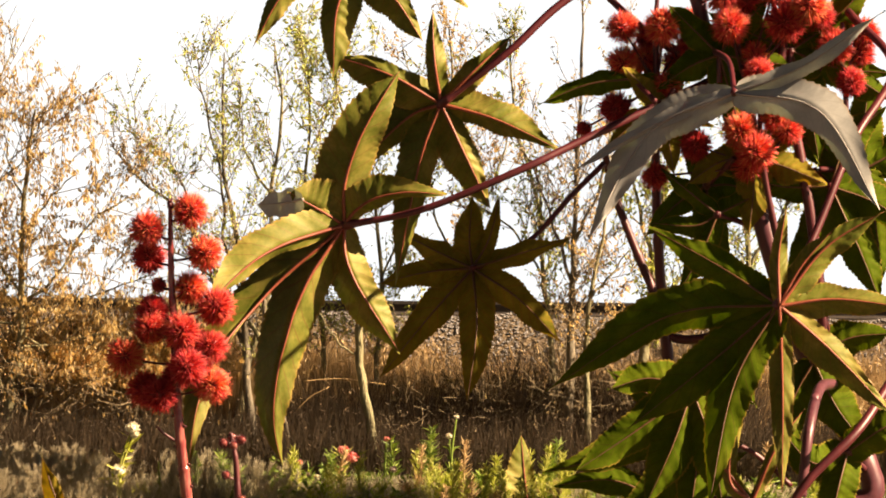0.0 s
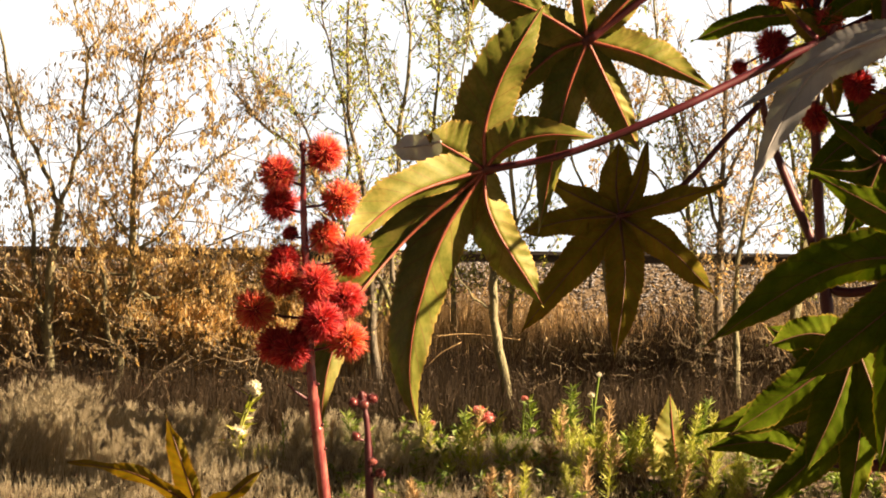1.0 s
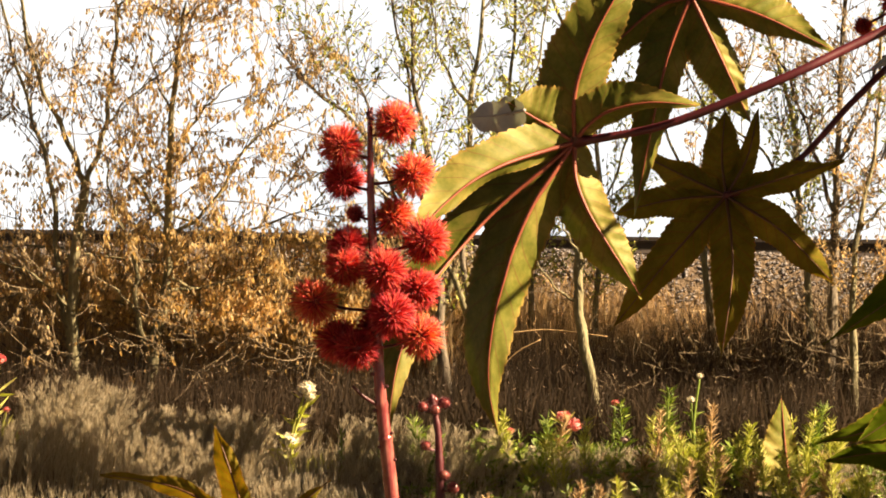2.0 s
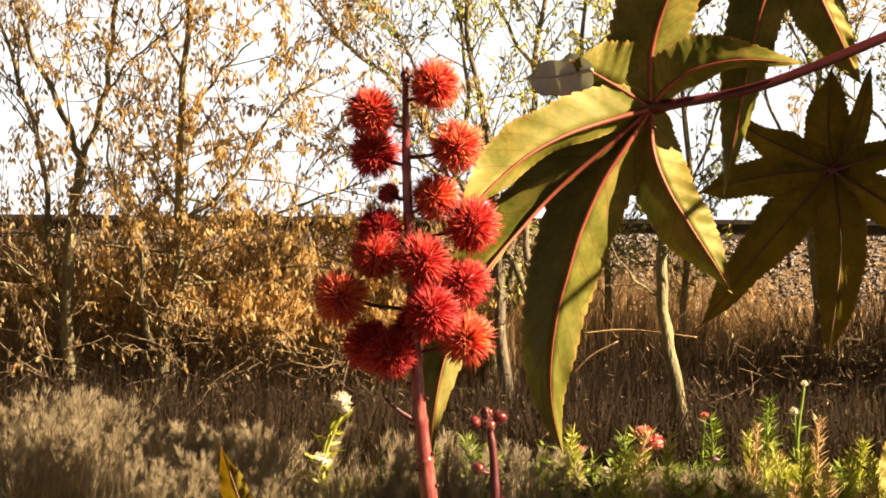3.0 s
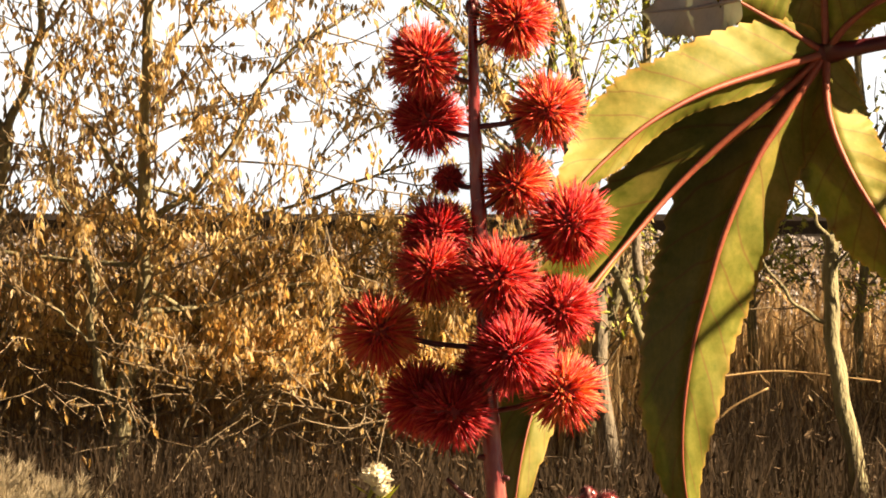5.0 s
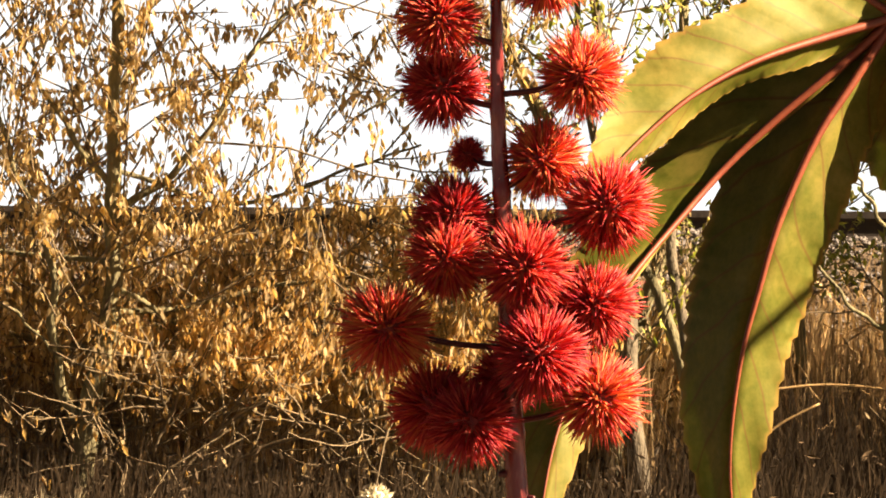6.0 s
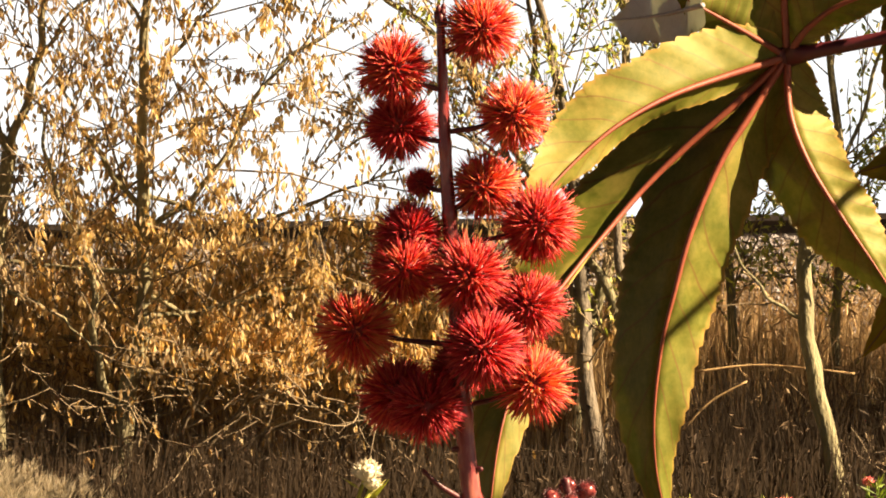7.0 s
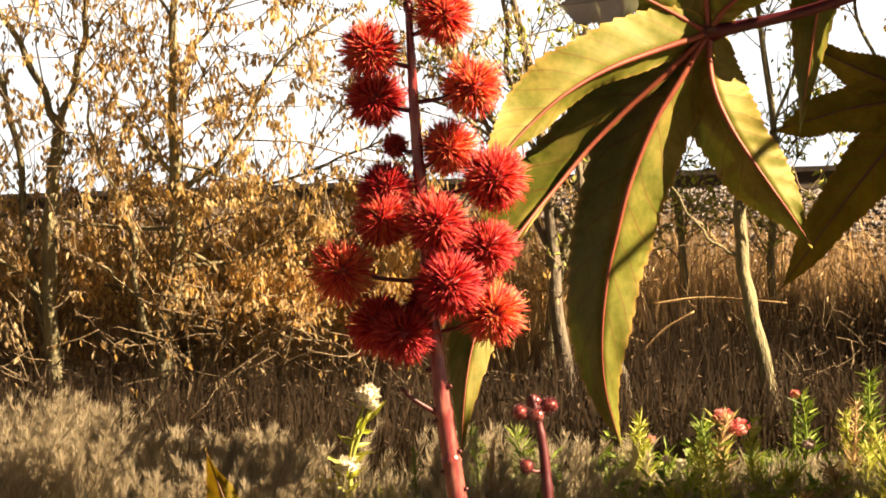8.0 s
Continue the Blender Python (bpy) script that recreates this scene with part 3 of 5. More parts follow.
stalk("branch", [(0.6706, 0.33, 0.7287), (0.6361, 0.32, 0.8360), (0.6085, 0.33, 0.8969), (0.6011, 0.33, 0.9574)], 0.006, 0.004, M_STEM_PURPLE, tall)
stalk("branch", [(0.6237, 0.33, 0.8496), (0.5473, 0.35, 0.8968), (0.4926, 0.36, 0.9440)], 0.006, 0.004, M_STALK, tall)

spike_a = stalk("raceme", [(0.5759, 0.34, 0.7347), (0.5585, 0.33, 0.8289), (0.5544, 0.33, 0.8964), (0.5572, 0.33, 0.9571)], 0.004, 0.0025, M_STALK, tall, "cluster of spiny red capsules")
for at, size in (((0.5154, 0.32, 0.9039), 0.9), ((0.5649, 0.31, 0.9040), 1.1), ((0.6005, 0.33, 0.8833), 0.95), ((0.5165, 0.32, 0.8607), 0.95), ((0.5422, 0.35, 0.8656), 0.95), ((0.5702, 0.31, 0.8340), 0.85), ((0.5073, 0.33, 0.8069), 0.95), ((0.4702, 0.34, 0.7824), 0.45), ((0.5471, 0.36, 0.8916), 0.95), ((0.5814, 0.35, 0.8633), 0.9), ((0.5956, 0.36, 0.9123), 0.8)):
    capsule(spike_a, at, size, (0.5564, 0.33, 0.8356))
spike_b = stalk("raceme", [(0.6777, 0.31, 0.7149), (0.6738, 0.3, 0.7888), (0.6562, 0.3, 0.8695), (0.6456, 0.3, 0.9368)], 0.004, 0.0025, M_STALK, tall, "cluster of spiny red capsules")
for at, size in (((0.6439, 0.29, 0.9055), 1.05), ((0.6738, 0.3, 0.8710), 0.8), ((0.6782, 0.28, 0.8504), 0.85), ((0.7084, 0.29, 0.9101), 1.15), ((0.7380, 0.28, 0.9316), 1.1), ((0.6637, 0.31, 0.9331), 1.0), ((0.6960, 0.3, 0.9506), 1.1), ((0.6354, 0.3, 0.9434), 1.1), ((0.7231, 0.33, 0.8977), 1.0), ((0.6558, 0.33, 0.8904), 0.95)):
    capsule(spike_b, at, size, (0.6620, 0.3, 0.8358))
spike_c = stalk("raceme", [(0.7019, 0.3, 0.6544), (0.6879, 0.29, 0.7215), (0.6808, 0.28, 0.7818), (0.6836, 0.28, 0.8357)], 0.004, 0.0025, M_STALK, tall, "cluster of spiny red capsules")
for at, size in (((0.6032, 0.31, 0.7629), 0.95), ((0.6573, 0.28, 0.7804), 1.05), ((0.6764, 0.27, 0.7560), 1.1), ((0.6989, 0.28, 0.7980), 0.9), ((0.6675, 0.3, 0.7403), 1.0), ((0.5561, 0.32, 0.7262), 0.8), ((0.7142, 0.3, 0.7811), 0.8)):
    capsule(spike_c, at, size, (0.6825, 0.29, 0.7417))
spike_d = stalk("raceme", [(0.7853, 0.31, 0.7360), (0.7826, 0.31, 0.8169), (0.7770, 0.31, 0.9112)], 0.004, 0.0025, M_STALK, tall, "cluster of spiny red capsules")
for at, size in (((0.7693, 0.3, 0.8826), 1.0), ((0.7885, 0.3, 0.8396), 0.85), ((0.8003, 0.32, 0.8725), 0.8), ((0.7500, 0.31, 0.9177), 0.9), ((0.7769, 0.34, 0.9052), 0.95), ((0.8041, 0.31, 0.8980), 0.9)):
    capsule(spike_d, at, size, (0.7809, 0.31, 0.8506))

# leaf whose lobes hang beside the spike, pale underside to the sun
hang = Leaf(tall, (0.1886, 0.24, 0.6633), M_LEAF_GOLD, "large yellow-green leaf hanging with its pale underside out", 2)
hang.lobe([(0.1534, 0.222, 0.6524), (0.1195, 0.2, 0.6401), (0.0899, 0.18, 0.6233), (0.0666, 0.165, 0.6035), (0.0477, 0.15, 0.5833)], (0.0301, 0.14, 0.5597), 0.012, 0.04, 1.4, 0.1)
hang.lobe([(0.1578, 0.236, 0.6358), (0.1291, 0.234, 0.6117), (0.1038, 0.228, 0.5872), (0.0828, 0.214, 0.5628), (0.0630, 0.194, 0.5388), (0.0433, 0.172, 0.5109), (0.0300, 0.152, 0.4767), (0.0205, 0.138, 0.4447), (0.0150, 0.13, 0.4084)], (0.0120, 0.128, 0.3680), 0.034, 0.042, 0.35, 1.0, True)
hang.lobe([(0.1664, 0.232, 0.6291), (0.1488, 0.225, 0.6013), (0.1313, 0.218, 0.5607), (0.1214, 0.215, 0.5266), (0.1128, 0.215, 0.4925), (0.1077, 0.217, 0.4499), (0.1094, 0.222, 0.4138)], (0.1187, 0.232, 0.3743), 0.034, 0.046, 0.75, 1.3)
hang.lobe([(0.1902, 0.232, 0.6293), (0.2015, 0.226, 0.5988), (0.2201, 0.226, 0.5679), (0.2395, 0.23, 0.5384)], (0.2559, 0.236, 0.5122), 0.029, 0.037, 0.6, 1.25)
hang.lobe([(0.2020, 0.232, 0.6805), (0.2252, 0.222, 0.6951), (0.2634, 0.215, 0.7031)], (0.3110, 0.22, 0.7006), 0.036, 0.014, 0.35, 1)
hang.lobe([(0.1887, 0.238, 0.7117), (0.2045, 0.232, 0.7622), (0.2292, 0.235, 0.8096)], (0.2539, 0.25, 0.8507), 0.05, 0.034, 0.25, 0.5)
hang.lobe([(0.1573, 0.234, 0.6822)], (0.1210, 0.222, 0.7031), 0.022, 0.056, 1, 0.2)
hang.done([(0.2820, 0.232, 0.6831), (0.3968, 0.23, 0.7307), (0.4711, 0.26, 0.7676), (0.6362, 0.33, 0.8482)], 0.0038, 0.0050)
# folded tip: skylight on its upper side put into the grey colour
curl = Leaf(tall, (0.1400, 0.216, 0.6940), M_LEAF_GREY, "upturned leaf tip painted grey for skylight", 12)
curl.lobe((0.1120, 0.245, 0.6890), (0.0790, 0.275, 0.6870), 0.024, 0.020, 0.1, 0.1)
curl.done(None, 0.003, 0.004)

high = Leaf(tall, (0.3007, 0.28, 0.8093), M_LEAF_GOLD, "large yellow-green leaf with toothed lobes", 5)
high.lobe((0.2374, 0.27, 0.8442), (0.1601, 0.28, 0.8689), 0.0350, 0.0200)
high.lobe((0.2928, 0.27, 0.8623), (0.2891, 0.29, 0.9217), 0.0150, 0.0175)
high.lobe((0.3432, 0.27, 0.8519), (0.3849, 0.29, 0.8913), 0.0175, 0.0200)
high.lobe((0.3679, 0.27, 0.7907), (0.4439, 0.27, 0.7555), 0.0325, 0.0200)
high.lobe((0.3312, 0.27, 0.7470), (0.3609, 0.28, 0.6847), 0.0200, 0.0375)
high.lobe((0.2762, 0.28, 0.7396), (0.2472, 0.3, 0.5929), 0.0250, 0.0375)
high.lobe((0.2576, 0.29, 0.7900), (0.1769, 0.3, 0.7103), 0.0250, 0.0375)
high.done([(0.3805, 0.27, 0.8716), (0.4538, 0.29, 0.9384), (0.5670, 0.33, 0.9978)], 0.0042, 0.0052)

back = Leaf(tall, (0.3376, 0.36, 0.6143), M_LEAF_OLIVE, "shaded olive-green palmate leaf", 9)
back.lobe((0.3329, 0.36, 0.6515), (0.3357, 0.37, 0.7024), 0.0269, 0.0269)
back.lobe((0.3576, 0.36, 0.6519), (0.3688, 0.37, 0.7029), 0.0134, 0.0134)
back.lobe((0.3940, 0.35, 0.6320), (0.4533, 0.36, 0.6500), 0.0179, 0.0179)
back.lobe((0.3946, 0.35, 0.5778), (0.4493, 0.35, 0.5229), 0.0224, 0.0246)
back.lobe((0.3445, 0.34, 0.5434), (0.3345, 0.34, 0.4536), 0.0291, 0.0291)
back.lobe((0.2858, 0.35, 0.5556), (0.2254, 0.36, 0.4811), 0.0246, 0.0291)
back.lobe((0.2847, 0.35, 0.6099), (0.2219, 0.36, 0.5950), 0.0246, 0.0246)
back.lobe((0.2945, 0.35, 0.6339), (0.2424, 0.36, 0.6599), 0.0202, 0.0179)
back.done([(0.3711, 0.35, 0.6254), (0.4120, 0.35, 0.6536), (0.4558, 0.36, 0.7030), (0.4934, 0.375, 0.7416)], 0.0027, 0.0034, -0.5, 0.3)

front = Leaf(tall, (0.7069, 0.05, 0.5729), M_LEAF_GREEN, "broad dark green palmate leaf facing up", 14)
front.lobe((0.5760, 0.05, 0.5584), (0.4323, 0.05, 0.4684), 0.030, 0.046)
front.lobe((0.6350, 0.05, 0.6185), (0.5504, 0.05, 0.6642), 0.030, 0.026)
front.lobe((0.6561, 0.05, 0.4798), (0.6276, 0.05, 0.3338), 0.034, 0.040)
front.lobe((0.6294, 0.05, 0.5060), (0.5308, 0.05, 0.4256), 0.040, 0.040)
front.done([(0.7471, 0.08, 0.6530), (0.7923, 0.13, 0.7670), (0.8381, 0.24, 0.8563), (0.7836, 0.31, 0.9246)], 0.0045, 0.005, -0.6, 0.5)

# same leaf as front: its sunlit lobes, sunlight painted in as yellow
lit = Leaf(tall, (0.7082, 0.045, 0.5716), M_LEAF_GOLD, "sunlit lobes of the broad front leaf, given the yellow leaf material", 15)
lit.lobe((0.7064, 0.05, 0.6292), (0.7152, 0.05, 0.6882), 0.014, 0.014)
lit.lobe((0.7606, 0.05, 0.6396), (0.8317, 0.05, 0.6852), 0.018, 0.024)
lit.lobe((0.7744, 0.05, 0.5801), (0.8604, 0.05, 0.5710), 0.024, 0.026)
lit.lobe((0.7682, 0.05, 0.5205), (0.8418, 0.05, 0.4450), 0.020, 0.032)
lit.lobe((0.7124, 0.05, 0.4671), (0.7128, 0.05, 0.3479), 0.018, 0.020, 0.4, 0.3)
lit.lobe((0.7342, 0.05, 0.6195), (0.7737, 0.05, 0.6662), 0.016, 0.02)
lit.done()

# sky sheen of this arched leaf is painted as its base colour
grey = Leaf(tall, (0.6535, 0.01, 0.8200), M_LEAF_GREY, "arched leaf, its upper side painted grey for the sky's sheen", 17)
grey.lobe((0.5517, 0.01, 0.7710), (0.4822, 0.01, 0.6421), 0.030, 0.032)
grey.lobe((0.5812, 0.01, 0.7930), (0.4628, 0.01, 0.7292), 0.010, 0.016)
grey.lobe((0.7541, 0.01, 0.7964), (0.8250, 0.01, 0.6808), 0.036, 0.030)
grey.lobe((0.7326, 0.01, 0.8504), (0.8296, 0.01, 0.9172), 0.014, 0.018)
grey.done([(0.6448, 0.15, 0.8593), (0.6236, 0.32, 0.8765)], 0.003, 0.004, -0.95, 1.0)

crown = Leaf(tall, (0.1941, 0.27, 0.9722), M_LEAF_GOLD, "yellowing leaf with drooping toothed lobes", 21)
crown.lobe((0.1204, 0.26, 0.9470), (0.0756, 0.26, 0.8729), 0.0230, 0.0184)
crown.lobe((0.1754, 0.26, 0.9143), (0.1729, 0.26, 0.8362), 0.0345, 0.0253)
crown.lobe((0.2430, 0.26, 0.9360), (0.2794, 0.26, 0.8825), 0.0207, 0.0345)
crown.lobe((0.2694, 0.26, 0.9773), (0.3322, 0.26, 0.9246), 0.0207, 0.0230)
crown.lobe((0.2006, 0.26, 1.0233), (0.2061, 0.26, 1.0845), 0.0207, 0.0230)
crown.done([(0.3091, 0.27, 1.0184), (0.5904, 0.33, 1.0249)], 0.004, 0.005)

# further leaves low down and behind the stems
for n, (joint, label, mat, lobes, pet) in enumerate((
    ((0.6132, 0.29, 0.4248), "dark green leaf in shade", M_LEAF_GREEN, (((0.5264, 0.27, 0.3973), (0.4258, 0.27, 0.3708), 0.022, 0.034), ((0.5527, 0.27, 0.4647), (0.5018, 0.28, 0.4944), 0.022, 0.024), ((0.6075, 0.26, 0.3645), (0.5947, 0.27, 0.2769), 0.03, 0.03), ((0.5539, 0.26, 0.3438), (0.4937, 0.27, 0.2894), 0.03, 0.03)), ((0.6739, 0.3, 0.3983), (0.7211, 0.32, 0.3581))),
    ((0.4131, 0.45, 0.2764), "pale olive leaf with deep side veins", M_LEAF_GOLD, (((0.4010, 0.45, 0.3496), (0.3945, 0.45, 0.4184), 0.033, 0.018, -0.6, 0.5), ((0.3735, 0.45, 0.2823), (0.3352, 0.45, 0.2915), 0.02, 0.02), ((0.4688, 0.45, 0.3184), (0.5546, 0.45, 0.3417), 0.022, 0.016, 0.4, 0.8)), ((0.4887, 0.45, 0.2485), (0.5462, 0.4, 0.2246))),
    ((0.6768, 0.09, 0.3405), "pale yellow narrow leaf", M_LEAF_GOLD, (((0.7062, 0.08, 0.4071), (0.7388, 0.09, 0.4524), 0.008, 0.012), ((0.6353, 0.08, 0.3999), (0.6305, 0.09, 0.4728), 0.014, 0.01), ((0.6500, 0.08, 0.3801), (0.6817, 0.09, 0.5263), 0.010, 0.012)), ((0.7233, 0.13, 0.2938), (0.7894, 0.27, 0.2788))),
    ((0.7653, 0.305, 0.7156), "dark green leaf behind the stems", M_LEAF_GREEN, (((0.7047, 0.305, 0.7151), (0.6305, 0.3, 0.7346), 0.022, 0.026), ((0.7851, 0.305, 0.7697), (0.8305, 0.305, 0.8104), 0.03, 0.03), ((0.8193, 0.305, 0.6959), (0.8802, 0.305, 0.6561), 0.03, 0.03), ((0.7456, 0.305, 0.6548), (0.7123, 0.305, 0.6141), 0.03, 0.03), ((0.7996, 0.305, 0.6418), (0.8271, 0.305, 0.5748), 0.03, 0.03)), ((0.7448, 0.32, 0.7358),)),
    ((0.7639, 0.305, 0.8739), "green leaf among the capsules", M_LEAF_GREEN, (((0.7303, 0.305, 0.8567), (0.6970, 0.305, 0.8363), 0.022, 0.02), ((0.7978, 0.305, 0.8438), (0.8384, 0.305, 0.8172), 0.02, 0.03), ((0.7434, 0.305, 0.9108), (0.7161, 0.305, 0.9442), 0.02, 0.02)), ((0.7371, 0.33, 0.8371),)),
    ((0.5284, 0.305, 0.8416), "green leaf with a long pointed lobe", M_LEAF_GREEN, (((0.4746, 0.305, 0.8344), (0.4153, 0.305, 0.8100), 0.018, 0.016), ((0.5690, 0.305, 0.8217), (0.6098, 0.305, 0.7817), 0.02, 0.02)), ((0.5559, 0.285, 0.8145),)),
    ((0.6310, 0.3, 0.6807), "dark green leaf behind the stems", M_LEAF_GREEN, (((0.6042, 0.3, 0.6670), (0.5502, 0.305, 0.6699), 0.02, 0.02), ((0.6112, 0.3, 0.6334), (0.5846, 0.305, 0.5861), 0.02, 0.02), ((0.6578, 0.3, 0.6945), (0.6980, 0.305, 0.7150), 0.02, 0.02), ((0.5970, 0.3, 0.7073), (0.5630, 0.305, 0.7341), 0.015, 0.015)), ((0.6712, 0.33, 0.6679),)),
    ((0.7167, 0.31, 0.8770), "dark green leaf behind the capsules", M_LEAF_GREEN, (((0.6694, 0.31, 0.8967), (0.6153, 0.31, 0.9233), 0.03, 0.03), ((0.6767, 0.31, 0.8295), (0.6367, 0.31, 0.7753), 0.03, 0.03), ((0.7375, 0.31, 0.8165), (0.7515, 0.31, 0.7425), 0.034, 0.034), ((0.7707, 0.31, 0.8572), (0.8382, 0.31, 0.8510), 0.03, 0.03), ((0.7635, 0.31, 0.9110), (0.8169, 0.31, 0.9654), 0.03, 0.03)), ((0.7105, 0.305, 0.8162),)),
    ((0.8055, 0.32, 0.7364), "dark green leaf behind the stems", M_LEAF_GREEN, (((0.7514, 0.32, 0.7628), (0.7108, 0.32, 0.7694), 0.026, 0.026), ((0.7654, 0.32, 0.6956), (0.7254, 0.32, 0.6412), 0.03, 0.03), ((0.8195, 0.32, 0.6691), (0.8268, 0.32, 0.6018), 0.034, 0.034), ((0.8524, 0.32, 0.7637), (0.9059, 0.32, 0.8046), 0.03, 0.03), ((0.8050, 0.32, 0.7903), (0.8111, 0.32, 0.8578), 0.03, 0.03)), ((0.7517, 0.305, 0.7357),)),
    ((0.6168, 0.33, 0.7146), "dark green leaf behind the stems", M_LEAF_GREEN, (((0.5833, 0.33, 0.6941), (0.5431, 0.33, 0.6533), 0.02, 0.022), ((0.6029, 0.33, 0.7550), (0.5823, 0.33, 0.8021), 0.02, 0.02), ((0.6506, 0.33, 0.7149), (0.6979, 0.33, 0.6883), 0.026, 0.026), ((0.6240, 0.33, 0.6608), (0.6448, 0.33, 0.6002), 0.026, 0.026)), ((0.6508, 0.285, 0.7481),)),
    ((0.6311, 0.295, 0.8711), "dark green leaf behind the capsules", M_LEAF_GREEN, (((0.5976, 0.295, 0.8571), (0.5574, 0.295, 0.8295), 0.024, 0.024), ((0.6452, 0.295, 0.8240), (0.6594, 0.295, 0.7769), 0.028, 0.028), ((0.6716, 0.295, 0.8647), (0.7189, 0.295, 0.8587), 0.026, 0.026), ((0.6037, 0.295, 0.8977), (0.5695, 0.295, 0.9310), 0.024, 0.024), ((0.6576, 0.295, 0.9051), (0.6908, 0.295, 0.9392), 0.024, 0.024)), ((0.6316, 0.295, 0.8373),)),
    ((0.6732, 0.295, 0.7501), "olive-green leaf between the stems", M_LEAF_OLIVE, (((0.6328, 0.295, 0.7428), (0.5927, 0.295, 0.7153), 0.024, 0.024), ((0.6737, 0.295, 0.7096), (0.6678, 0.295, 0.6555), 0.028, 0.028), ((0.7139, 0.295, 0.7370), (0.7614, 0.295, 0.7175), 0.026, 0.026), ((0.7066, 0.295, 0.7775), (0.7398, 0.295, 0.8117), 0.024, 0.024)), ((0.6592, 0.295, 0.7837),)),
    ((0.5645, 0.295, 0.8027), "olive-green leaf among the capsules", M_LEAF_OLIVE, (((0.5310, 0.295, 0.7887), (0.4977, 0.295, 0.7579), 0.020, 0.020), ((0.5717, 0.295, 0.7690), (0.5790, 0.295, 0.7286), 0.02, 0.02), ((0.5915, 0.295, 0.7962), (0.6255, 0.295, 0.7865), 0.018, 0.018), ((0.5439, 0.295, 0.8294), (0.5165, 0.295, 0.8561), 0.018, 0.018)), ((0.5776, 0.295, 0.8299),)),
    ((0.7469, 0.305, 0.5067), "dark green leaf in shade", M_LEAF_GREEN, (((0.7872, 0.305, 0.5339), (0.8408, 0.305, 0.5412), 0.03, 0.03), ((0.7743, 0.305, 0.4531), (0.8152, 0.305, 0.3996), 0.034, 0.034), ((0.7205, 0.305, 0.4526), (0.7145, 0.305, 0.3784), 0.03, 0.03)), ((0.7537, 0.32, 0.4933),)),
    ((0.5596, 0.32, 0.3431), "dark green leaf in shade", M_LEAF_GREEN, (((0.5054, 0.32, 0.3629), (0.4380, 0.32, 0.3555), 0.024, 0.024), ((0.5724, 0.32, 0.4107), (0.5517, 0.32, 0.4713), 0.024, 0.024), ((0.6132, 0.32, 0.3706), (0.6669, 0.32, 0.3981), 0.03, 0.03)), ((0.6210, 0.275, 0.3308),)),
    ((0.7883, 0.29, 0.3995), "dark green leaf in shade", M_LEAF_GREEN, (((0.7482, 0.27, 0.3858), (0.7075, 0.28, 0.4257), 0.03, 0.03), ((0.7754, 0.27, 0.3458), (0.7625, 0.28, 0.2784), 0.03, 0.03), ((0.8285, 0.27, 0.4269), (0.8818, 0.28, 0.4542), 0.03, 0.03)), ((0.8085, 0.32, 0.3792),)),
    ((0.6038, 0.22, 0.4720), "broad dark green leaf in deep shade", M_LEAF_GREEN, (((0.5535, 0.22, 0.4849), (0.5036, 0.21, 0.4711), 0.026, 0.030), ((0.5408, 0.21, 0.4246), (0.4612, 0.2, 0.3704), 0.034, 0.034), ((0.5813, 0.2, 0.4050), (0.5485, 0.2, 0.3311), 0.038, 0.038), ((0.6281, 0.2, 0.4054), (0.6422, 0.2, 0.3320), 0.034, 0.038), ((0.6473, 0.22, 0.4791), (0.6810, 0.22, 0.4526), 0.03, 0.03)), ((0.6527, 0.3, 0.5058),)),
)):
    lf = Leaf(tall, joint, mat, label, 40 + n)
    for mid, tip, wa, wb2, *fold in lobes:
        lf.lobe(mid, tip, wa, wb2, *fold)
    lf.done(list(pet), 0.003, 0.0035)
# crossing red stalks low in front
stalk("petiole", [(0.7198, 0.11, 0.3339), (0.7493, 0.11, 0.3741), (0.8020, 0.13, 0.4275), (0.8413, 0.2, 0.4877), (0.8945, 0.3, 0.5620)], 0.0055, 0.0055, M_STALK, tall, "dark red leaf stalk")
stalk("petiole", [(0.7346, 0.15, 0.3469), (0.7432, 0.16, 0.4268), (0.7542, 0.24, 0.4734), (0.7707, 0.32, 0.4800)], 0.006, 0.007, M_STEM_PURPLE, tall, "dull red leaf stalk")

# a small young castor plant behind the spike
young = thing("castor_plant", (*(0.0599, 0.36, 0.2897)[:2], ground_z(*(0.0599, 0.36, 0.2897)[:2])), "small young castor plant with a few red capsules", "castor plant", "castor plants")
young_spike = stalk("raceme", [(0.0493, 0.36, 0.4143), (0.0560, 0.36, 0.3779), (0.0587, 0.36, 0.3293), (0.0599, 0.36, 0.2897), (*(0.0599, 0.36, 0.2897)[:2], 0.22)], 0.0025, 0.006, M_STALK, young, "short red stalk with small capsules", 5)
for at, size in (((0.0413, 0.3514, 0.4021), 0.30), ((0.0619, 0.3514, 0.4067), 0.30), ((0.0506, 0.3626, 0.4095), 0.26), ((0.0532, 0.3429, 0.3999), 0.26), ((0.0443, 0.3514, 0.3644), 0.26), ((0.0631, 0.3514, 0.3355), 0.26), ((0.0718, 0.3514, 0.3234), 0.30)):
    capsule(young_spike, at, size, ((0.0577, 0.36, 0.3536)[0] - 0.003, (0.0577, 0.36, 0.3536)[1], at[2] - 0.004), YOUNG_CAPSULES)


